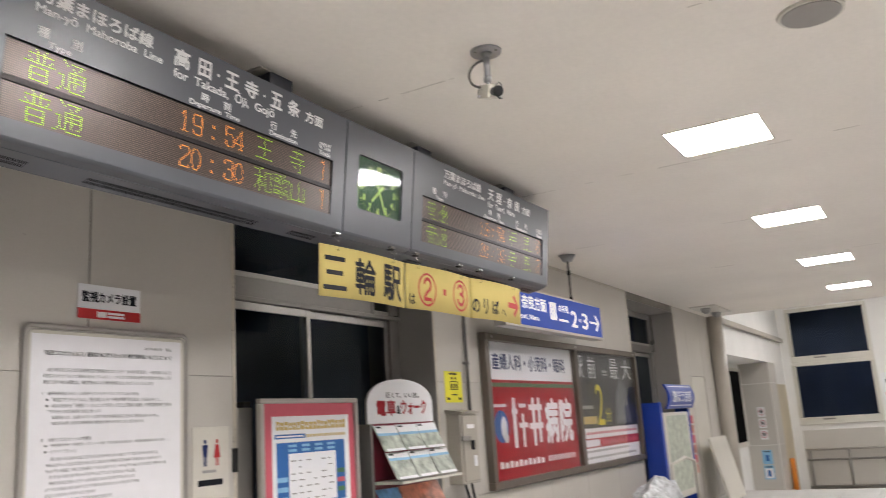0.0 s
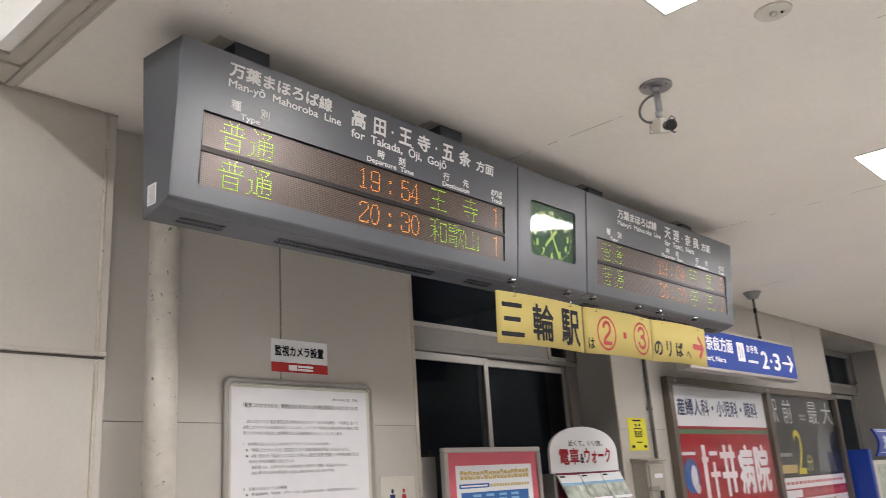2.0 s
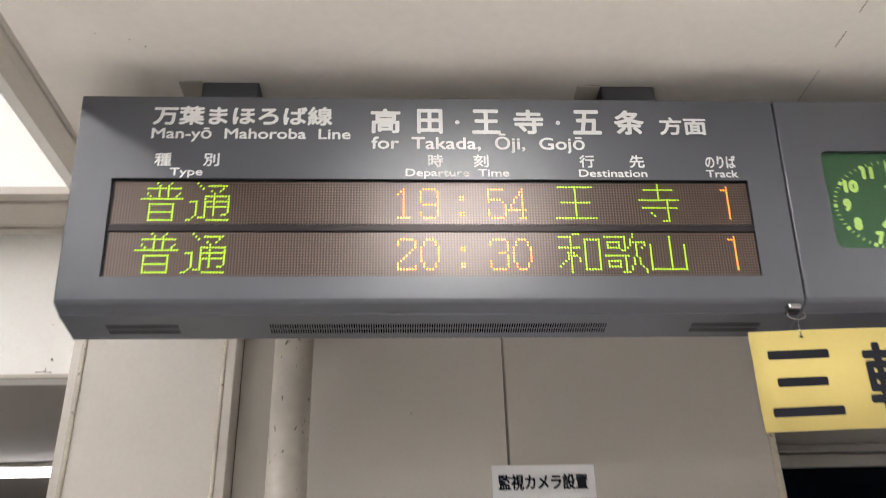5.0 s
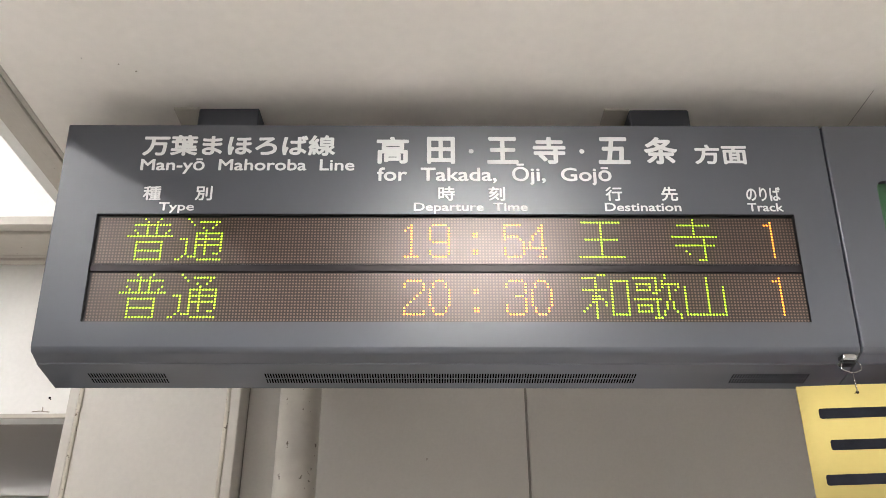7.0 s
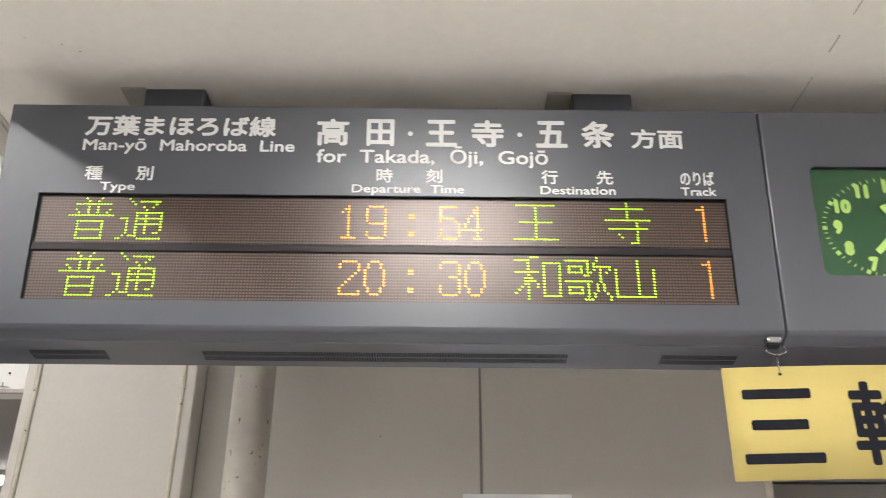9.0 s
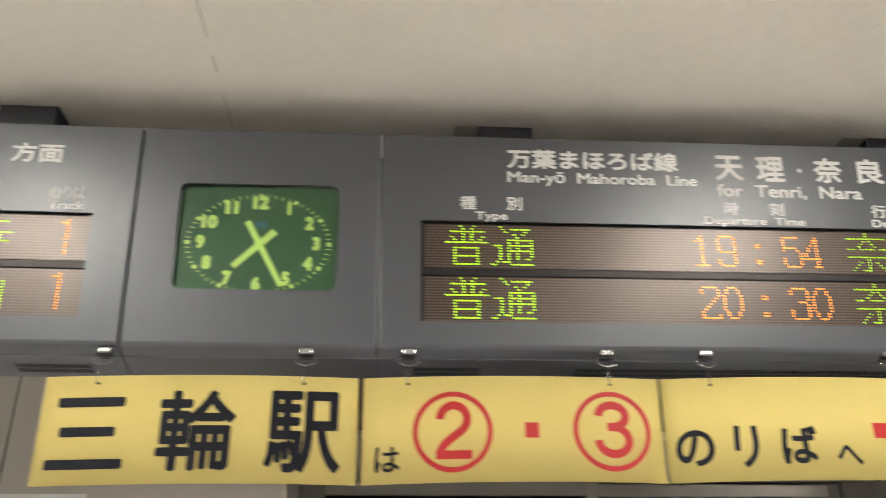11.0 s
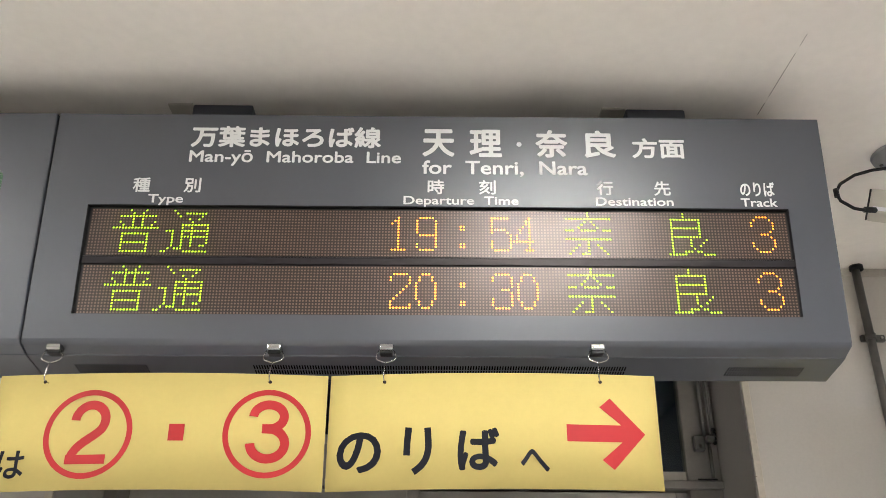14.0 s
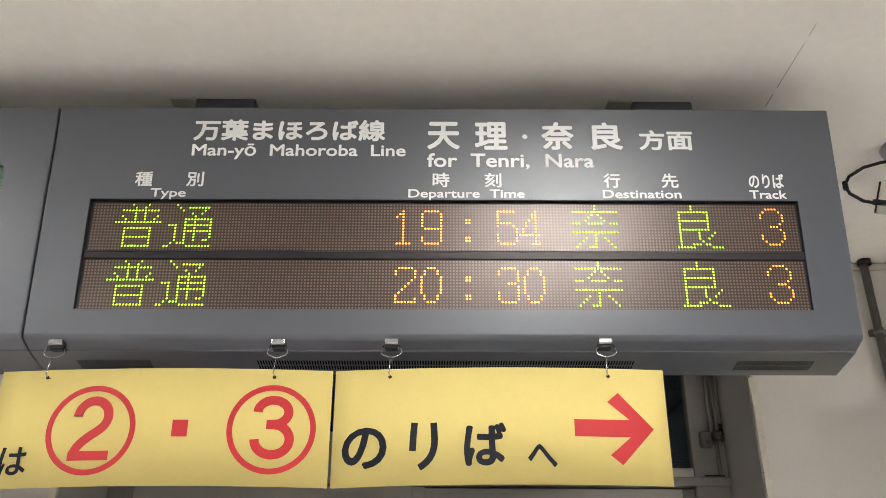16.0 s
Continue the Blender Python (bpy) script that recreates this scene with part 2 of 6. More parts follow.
def part(name, bm, material, parent=None, label=""):
    """One mesh object from a bmesh in world coordinates, under a thing or a part."""
    me = bpy.data.meshes.new(name)
    if parent is not None:
        o = ORIGIN[parent]
        bmesh.ops.translate(bm, verts=bm.verts, vec=-o)
    bm.normal_update()
    bm.to_mesh(me)
    bm.free()
    for m in material if isinstance(material, (list, tuple)) else [material]:
        me.materials.append(m)
    ob = new(name, me)
    if parent is not None:
        ob.parent = parent
        ORIGIN[ob] = ORIGIN[parent]
    else:
        ORIGIN[ob] = Vector((0, 0, 0))
    if label:
        tagged(ob, label)
    return ob


def structure(name, bm, material, label, category):
    ob = part(name, bm, material)
    return tagged(ob, label, category, kind="structure")


def box(bm, x0, x1, y0, y1, z0, z1, bevel=0.0, seg=2):
    made = bmesh.ops.create_cube(bm, size=1.0, matrix=Matrix.Translation(((x0 + x1) / 2, (y0 + y1) / 2, (z0 + z1) / 2)) @ Matrix.Diagonal((abs(x1 - x0), abs(y1 - y0), abs(z1 - z0), 1)))
    if bevel:
        edges = list({e for v in made["verts"] for e in v.link_edges})
        bmesh.ops.bevel(bm, geom=edges, offset=bevel, segments=seg, affect="EDGES", profile=0.5)
    return bm


def boxed(*args, **kw):
    return box(bmesh.new(), *args, **kw)


def cyl(bm, p, q, r, r2=None, n=20, caps=True):
    p, q = Vector(p), Vector(q)
    d = q - p
    m = Matrix.Translation((p + q) / 2) @ d.to_track_quat("Z", "Y").to_matrix().to_4x4()
    made = bmesh.ops.create_cone(bm, cap_ends=caps, segments=n, radius1=r, radius2=r if r2 is None else r2, depth=d.length, matrix=m)
    for f in {f for v in made["verts"] for f in v.link_faces}:
        f.smooth = len(f.verts) == 4
    return bm


def tube(bm, pts, r, n=8):
    """A bent round rod along points."""
    pts = [Vector(p) for p in pts]
    rings, side = [], None
    for i, p in enumerate(pts):
        d = (pts[min(i + 1, len(pts) - 1)] - pts[max(i - 1, 0)]).normalized()
        if side is None:
            side = d.orthogonal().normalized()
        side = (side - d * side.dot(d)).normalized()
        up = d.cross(side)
        rings.append([bm.verts.new(p + (side * math.cos(a) + up * math.sin(a)) * r) for a in (2 * math.pi * k / n for k in range(n))])
    for a, b in zip(rings, rings[1:]):
        for k in range(n):
            bm.faces.new((a[k], a[(k + 1) % n], b[(k + 1) % n], b[k])).smooth = True
    bm.faces.new(rings[0][::-1])
    bm.faces.new(rings[-1])
    return bm


def extrude_x(bm, profile, x0, x1):
    """A closed (y, z) profile drawn out along x."""
    a = [bm.verts.new((x0, y, z)) for y, z in profile]
    b = [bm.verts.new((x1, y, z)) for y, z in profile]
    n = len(profile)
    for k in range(n):
        bm.faces.new((a[k], b[k], b[(k + 1) % n], a[(k + 1) % n]))
    bm.faces.new(a[::-1])
    bm.faces.new(b)
    bmesh.ops.recalc_face_normals(bm, faces=bm.faces)
    return bm


GLYPHS = {}


def glyph(body):
    """Outline of a line of text in the built-in font: points, faces and bounds."""
    if body not in GLYPHS:
        cu = bpy.data.curves.new("text", "FONT")
        cu.body, cu.resolution_u = body, 4
        ob = new("text", cu)
        dg = bpy.context.evaluated_depsgraph_get()
        me = bpy.data.meshes.new_from_object(ob.evaluated_get(dg))
        co = [(v.co.x, v.co.y) for v in me.vertices]
        fs = [tuple(p.vertices) for p in me.polygons]
        bpy.data.objects.remove(ob)
        bpy.data.curves.remove(cu)
        bpy.data.meshes.remove(me)
        xs, ys = [c[0] for c in co], [c[1] for c in co]
        GLYPHS[body] = (co, fs, min(xs), max(xs), min(ys), max(ys))
    return GLYPHS[body]


CAP = glyph("H")[5]


def write(bm, place, body, x0, x1, y0, y1, bold=0.0, cap=False):
    """Text fitted into a box of the plane that place(u, v, lift) maps into the world; cap: y0 is the baseline and y1 the height of capitals.
    bold thickens the strokes by that share of the letters' height, with shifted sheets a hair above one another."""
    co, fs, a, b, c, d = glyph(body)
    if cap:
        c, d = 0.0, CAP
    t = bold * (y1 - y0)
    x0, x1, y0, y1 = x0 + t, x1 - t, y0 + t, y1 - t
    shifts = ((-1, 0), (1, 0), (0, -1), (0, 1), (0.7, 0.7), (-0.7, 0.7), (0.7, -0.7), (-0.7, -0.7)) if bold else ((0, 0),)
    for k, (sx, sy) in enumerate(shifts):
        verts = [bm.verts.new(place(x0 + (x - a) / (b - a) * (x1 - x0) + sx * t, y0 + (y - c) / (d - c) * (y1 - y0) + sy * t, 0.00012 * k)) for x, y in co]
        for f in fs:
            try:
                bm.faces.new([verts[i] for i in f])
            except ValueError:
                pass
        # tie the sheets together
        if k:
            for i in {f[0] for f in fs}:
                bm.edges.new((below[i], verts[i]))
        below = verts
    return bm


def letters(parent, mat, place, body, x0, x1, y0, y1, bold=0.0, cap=False, name="character"):
    """A line of text like write(), each character a part of its own."""
    _, _, a, b, c, d = glyph(body)
    if cap:
        c, d = 0.0, CAP
    t = bold * (y1 - y0)
    x0, x1, y0, y1 = x0 + t, x1 - t, y0 + t, y1 - t
    sx, sy = (x1 - x0) / (b - a), (y1 - y0) / (d - c)
    for k, ch in enumerate(body):
        if ch in " \u3000":
            continue
        co, _, ca, cb, cc, cd = glyph(ch)
        pen = glyph(body[:k + 1])[3] - cb
        write_at = (x0 + (pen + ca - a) * sx - t, x0 + (pen + cb - a) * sx + t, y0 + (cc - c) * sy - t, y0 + (cd - c) * sy + t)
        part(name, write(bmesh.new(), place, ch, *write_at, bold=t / (write_at[3] - write_at[2])), mat, parent)


def bar(bm, place, x0, x1, y0, y1):
    bm.faces.new([bm.verts.new(place(*p)) for p in ((x0, y0), (x1, y0), (x1, y1), (x0, y1))])
    return bm


def facing(bm, way):
    """Turns every face of a flat sheet towards a direction."""
    bm.normal_update()
    bmesh.ops.reverse_faces(bm, faces=[f for f in bm.faces if f.normal.dot(Vector(way)) < 0])
    return bm


def poly(bm, place, pts):
    bm.faces.new([bm.verts.new(place(*p)) for p in pts])
    return bm


def ring(bm, place, cx, cy, rx, ry, inner=0.0, n=48):
    outer = [(cx + rx * math.cos(2 * math.pi * k / n), cy + ry * math.sin(2 * math.pi * k / n)) for k in range(n)]
    if not inner:
        return poly(bm, place, outer)
    o = [bm.verts.new(place(*p)) for p in outer]
    i = [bm.verts.new(place(cx + (p[0] - cx) * inner, cy + (p[1] - cy) * inner)) for p in outer]
    for k in range(n):
        bm.faces.new((o[k], o[(k + 1) % n], i[(k + 1) % n], i[k]))
    return bm


def on_wall(y):
    """Plane that faces the hall at depth y: u is x, v is z."""
    return lambda u, v, lift=0.0: (u, y - lift, v)

EYE = Vector((-1.57, -2.545, 1.535))


def settle(since, k, floor_bound=False):
    """Brings the things made since then to the true scale of the farther wall; things that stand on the floor keep their height."""
    m = Matrix.Translation(EYE) @ Matrix.Diagonal((k, k, 1 if floor_bound else k, 1)) @ Matrix.Translation(-EYE)
    for ob in set(bpy.data.objects) - since:
        if ob.parent is None:
            ob.matrix_basis = m @ ob.matrix_basis

# ---- large structure ----
CEIL = 3.36
WALL, EAST = 1.165, 1.265
SOUTH = -8.0
bm = bmesh.new()
box(bm, -7.0, 15.7, SOUTH - 0.2, 6.0, -0.3, -0.012)
box(bm, 15.7, 25.0, SOUTH - 0.2, 6.0, -1.1, -0.811)
floor = structure("floor", bm, M["floor"], "pale stone tiled concourse floor with a lower far end", "floor")



EDGE = -0.318


# ceiling slab with its open board joints
bm = bmesh.new()
box(bm, EDGE + 0.017, 15.52, SOUTH - 0.1, EAST + 0.6, CEIL, CEIL + 0.12)
n_plain = len(bm.faces)
random.seed(4)
JOINTS = ((2.115, ((0.19, 0.02), (-0.09, -0.16), (-0.24, -0.58), (-1.83, -1.985))),
          (4.553, ((0.16, -0.2), (-0.385, -0.44), (-0.66, -0.77), (-0.97, -1.38), (-1.77, -1.93), (-2.2, -2.36), (-2.8, -3.3))),
          (6.93, ((0.66, 0.33), (-0.9, -1.2))), (9.55, ((-0.2, -0.5), (-1.9, -2.2))))
for jx, dashes in JOINTS:
    for a, b in dashes:
        y = a
        while y > b:
            step = min(random.uniform(0.05, 0.16), y - b + 0.001)
            w = random.uniform(0.0004, 0.0014)
            box(bm, jx - w, jx + w, y - step, y, CEIL - 0.0012, CEIL + 0.002)
            y -= step + random.choice((0, 0, 0.03))
for x, y, r in ((0.02, -0.1, 0.0022), (0.058, -0.07, 0.0026), (-0.07, -0.125, 0.0018), (2.3, -0.7, 0.002), (2.36, -0.86, 0.002), (3.1, -0.55, 0.0018), (3.9, -0.4, 0.002)):
    cyl(bm, (x, y, CEIL - 0.001), (x, y, CEIL + 0.001), r, n=8)
bm.faces.ensure_lookup_table()
for f in bm.faces[n_plain:]:
    f.material_index = 1
ceiling = structure("ceiling", bm, [M["ceiling"], M["crack"]], "cream painted board ceiling with hairline open joints", "ceiling")

# light well at the near end: white upper box with a stepped steel trim round its edge
EY, PX0, PX1, PY = 1.135, -0.452, 0.166, 1.045
bm = bmesh.new()
box(bm, -6.8, EDGE + 0.07, SOUTH - 0.1, 1.24, 4.15, 4.25)
box(bm, EDGE - 0.16, EDGE - 0.09, SOUTH - 0.1, EY - 0.31, CEIL + 0.03, 4.15)
box(bm, -6.8, EDGE - 0.09, EY - 0.31, EY - 0.2, CEIL + 0.03, 4.15)
tagged(part("ceiling_well", bm, M["white_wall"]), "white painted raised ceiling over the entrance end", "ceiling", kind="structure")
bm = bmesh.new()
for w0, w1, zz, y1 in ((-0.019, -0.0025, -0.004, PY - 0.003), (0.0, 0.034, -0.008, PY - 0.003), (0.034, 0.1, 0.004, EY - 0.32)):
    box(bm, EDGE - w1, EDGE - w0, SOUTH, y1, CEIL + zz, CEIL + 0.05, 0.003, 1)
for w0, w1, zz, x1 in ((0.0, 0.06, 0.004, PX0 - 0.002), (0.06, 0.075, -0.012, PX0 - 0.002), (0.075, 0.095, 0.0, PX0 - 0.002), (0.095, 0.265, 0.0, EDGE - 0.034), (0.265, 0.32, 0.014, EDGE - 0.034)):
    box(bm, -6.8, x1, EY - w1, EY - w0, CEIL + zz, CEIL + 0.05, 0.003, 1)
box(bm, EDGE, PX1, PY - 0.014, PY - 0.004, CEIL - 0.009, CEIL - 0.001, 0.002, 1)
tagged(part("trim", bm, M["trim"]), "stepped beige steel trim at the edge of the ceiling", "trim", kind="structure")

# north wall: structural body, then cladding panels with recessed joints
R1, R2 = (2.256, 4.803), (10.415, 12.88)
DEEP, DEEP2 = 1.62, 1.671
bm = bmesh.new()
box(bm, 0.1, R1[0], WALL + 0.014, DEEP + 0.3, -0.8, CEIL + 0.02)
for x0, x1 in ((R1[1], R2[0]), (R2[1], 15.8)):
    box(bm, x0, x1, EAST + 0.014, DEEP2 + 0.3, -0.8, CEIL + 0.02)
for x0, x1 in (R1, R2):
    box(bm, x0, x1, EAST + 0.014, DEEP2 + 0.3, 3.245, CEIL + 0.02)
wall_north = structure("wall_north", bm, M["joint_wall"], "long concourse wall clad in beige panels", "wall")


def cladding(x0, x1, columns, rows=((0.0, 0.926), (0.93, 1.927), (1.93, 3.355)), y=WALL, gap=0.005, mat="panel", parent=None):
    cuts = [x0, *columns, x1]
    for a, b in zip(cuts, cuts[1:]):
        for z0, z1 in rows:
            bm = boxed(a + gap / 2, b - gap / 2, y, y + 0.014, z0, z1, 0.002, 1)
            part("panel", bm, M[mat], parent or wall_north)


cladding(0.166, R1[0], (1.207,), gap=0.01)
part("joint_sealant", boxed(1.2035, 1.2105, WALL + 0.0025, WALL + 0.014, 0.0, 3.355), M["joint_wall"], wall_north)
east_rows = ((0.0, 0.911), (0.915, 1.938), (1.941, 3.355))
cladding(R1[1], R2[0], (6.02, 7.12, 8.22, 9.32), east_rows, EAST)
cladding(R2[1], 13.6, (), east_rows, EAST)
cladding(13.6, 14.63, (), ((2.165, 3.355),), EAST)
cladding(14.63, 15.8, (), east_rows, EAST)
# reveals of the two window bays
for (x0, x1), y0, y1 in ((R1, WALL, DEEP), (R2, EAST, DEEP2)):
    part("reveal", boxed(x0, x0 + 0.004, y0 + 0.004, y1 + 0.1, 0, 3.245), M["reveal"], wall_north)
    part("reveal", boxed(x1 - 0.004, x1, EAST + 0.004, y1 + 0.1, 0, 3.245), M["reveal"], wall_north)
    part("reveal", boxed(x0 + 0.004, x1 - 0.004, EAST + 0.002, y1 + 0.1, 3.241, 3.245), M["reveal"], wall_north)
    part("corner_bead", boxed(x0 - 0.028, x0, y0 - 0.004, y0 + 0.003, 0, 3.35, 0.0015, 1), M["bead"], wall_north)
    part("corner_bead", boxed(x1, x1 + 0.028, EAST - 0.004, EAST + 0.003, 0, 3.35, 0.0015, 1), M["bead"], wall_north)
part("cornice_strip", boxed(4.83, 10.38, EAST - 0.012, EAST - 0.001, CEIL - 0.036, CEIL - 0.002, 0.003, 1), M["trim"], wall_north)

# column at the near end with two cladding panels, edge strips and sealant beads
column = structure("column", boxed(PX0 + 0.012, PX1 - 0.004, PY + 0.012, 1.7, 0, CEIL), M["joint"], "square column clad in beige sheet panels", "column")
for z0, z1 in ((0.0, 2.184), (2.196, 3.357)):
    part("panel", boxed(PX0 + 0.05, PX1 - 0.05, PY + 0.004, PY + 0.014, z0, z1, 0.002, 1), M["pillar"], column)
    for a, b in ((PX0, PX0 + 0.036), (PX1 - 0.036, PX1)):
        part("edge_strip", boxed(a, b, PY, PY + 0.014, z0, z1, 0.003, 1), M["pillar"], column)
    part("side_panel", boxed(PX1 - 0.006, PX1, PY + 0.014, 1.3, z0, z1, 0.001, 1), M["pillar"], column)
    part("side_panel", boxed(PX0, PX0 + 0.012, PY + 0.014, 1.7, z0, z1, 0.001, 1), M["pillar"], column)
    for a in (PX0 + 0.043, PX1 - 0.043):
        bm = bmesh.new()
        pts, z = [], z0 + 0.002
        random.seed(int(a * 1000) + int(z0 * 10))
        while z < z1 - 0.02:
            pts.append((a + random.uniform(-0.0006, 0.0006), PY + 0.003 + random.uniform(-0.0006, 0.0006), z))
            z += random.uniform(0.015, 0.04)
        pts.append((a, PY + 0.003, z1 - 0.003))
        part("sealant_bead", tube(bm, pts, 0.0085, 10), M["bead"], column)
part("ledge_strip", boxed(PX0, PX1, PY - 0.004, PY + 0.01, 2.197, 2.216, 0.003, 1), M["pillar"], column)

# opening beside the column: white lintel, grey soffit, lamp, and the dark space behind
LINTEL = 2.743
bm = bmesh.new()
box(bm, -6.8, PX0 - 0.002, 1.13, 1.23, LINTEL, CEIL + 0.03)
lintel = tagged(part("lintel", bm, M["white_wall"]), "white painted lintel board over the side opening", "wall", kind="structure")
for x, z, r in ((-0.56, 2.815, 0.0045), (-0.581, 2.957, 0.0018), (-0.556, 2.808, 0.0018)):
    part("screw_hole", cyl(bmesh.new(), (x, 1.1285, z), (x, 1.131, z), r, n=10), M["void"], lintel)
bm = bmesh.new()
tube(bm, [(-0.615, 1.13, LINTEL + 0.019), (-0.585, 1.13, LINTEL + 0.022), (-0.572, 1.13, LINTEL + 0.02), (-0.55, 1.13, LINTEL + 0.018)], 0.0018, 6)
tube(bm, [(-0.578, 1.13, LINTEL + 0.021), (-0.577, 1.13, LINTEL + 0.033), (-0.579, 1.13, LINTEL + 0.037)], 0.002, 6)
part("paint_crack", bm, M["crack"], lintel)
bm = boxed(-6.8, PX0 - 0.002, 1.12, 1.135, LINTEL - 0.006, LINTEL + 0.01, 0.002, 1)
tagged(part("lintel_edge", bm, M["trim"]), "thin beige edge strip under the lintel", "trim", kind="structure")
bm = bmesh.new()
box(bm, -6.8, PX0 + 0.008, 1.23, 4.7, LINTEL + 0.004, LINTEL + 0.09)
tagged(part("soffit", bm, M["soffit"]), "low grey soffit behind the side opening", "ceiling", kind="structure")
# near-black ribs: the night's darkness behind the soffit is put into their colour
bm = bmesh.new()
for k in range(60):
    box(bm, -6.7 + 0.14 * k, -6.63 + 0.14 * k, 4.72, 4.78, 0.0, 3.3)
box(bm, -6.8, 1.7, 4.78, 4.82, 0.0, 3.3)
tagged(part("wall_sheeting", bm, M["corrugated"]), "near-black corrugated sheeting standing in for the darkness behind the soffit", "wall", kind="structure")
# unseen closing walls, added; their tone sets the bounce and the board's sheen
bm = bmesh.new()
box(bm, -7.0, 24.0, SOUTH - 0.2, SOUTH, -0.8, 5.0)
structure("wall_south", bm, M["closing_wall"], "plain unseen wall added to close the hall on the south", "wall")
bm = bmesh.new()
box(bm, -7.0, -6.8, SOUTH, 6.0, -0.2, 5.0)
structure("wall_west", bm, M["closing_wall"], "plain unseen wall added to close the west end", "wall")

# far end: higher hall with a clad side wall, recess, windows and railing
FAR = 23.4
since = set(bpy.data.objects)
bm = bmesh.new()
box(bm, 15.0, 15.12, SOUTH, WALL, CEIL, 4.7)
box(bm, 15.0, 24.0, SOUTH, 2.6, 4.7, 4.8)
structure("ceiling_far", bm, M["white_wall"], "white upper ceiling of the far hall", "ceiling")
bm = bmesh.new()
box(bm, 15.3, 21.0, WALL, WALL + 0.735, 2.65, 4.7)
box(bm, 21.0, 24.0, WALL, WALL + 0.735, -0.8, 4.7)
box(bm, 15.3, 24.0, 1.9, 2.1, -0.8, 4.7)
wall_far_side = structure("wall_far_side", bm, M["white_wall"], "pale clad side wall of the far hall with a recess", "wall")
for z0, z1 in ((-0.74, 0.594), (0.604, 2.125), (2.135, 2.645)):
    part("panel", boxed(20.988, 20.999, WALL + 0.012, 1.895, z0, z1, 0.003, 1), M["panel"], wall_far_side)
    part("panel", boxed(20.99, 21.9, WALL - 0.012, WALL - 0.001, z0, z1, 0.003, 1), M["panel"], wall_far_side)
part("panel", boxed(21.91, 23.3, WALL - 0.01, WALL - 0.001, -0.74, 2.1, 0.003, 1), M["cream_door"], wall_far_side)
tagged(part("cornice", boxed(15.3, 23.39, WALL - 0.1, WALL, 3.25, 3.37, 0.02, 2), M["trim"]), "beige moulding along the far side wall", "trim", kind="structure")
bm = bmesh.new()
for y0, y1, z0, z1 in ((SOUTH, -3.4, -0.8, 4.7), (-3.4, 0.93, -0.8, 0.98), (-3.4, 0.93, 4.15, 4.7), (0.93, WALL - 0.001, -0.8, 4.7), (-1.75, -1.13, 0.98, 4.15)):
    box(bm, FAR, FAR + 0.2, y0, y1, z0, z1)
structure("wall_far", bm, M["white_wall"], "pale far wall with large dark windows", "wall")
bm = boxed(FAR - 0.02, FAR - 0.001, -1.1, 0.9, -0.6, 0.84, 0.004, 1)
tagged(part("wall_panel_far", bm, M["panel"]), "beige panel under the far window", "wall", kind="structure")
settle(since, 1.031)


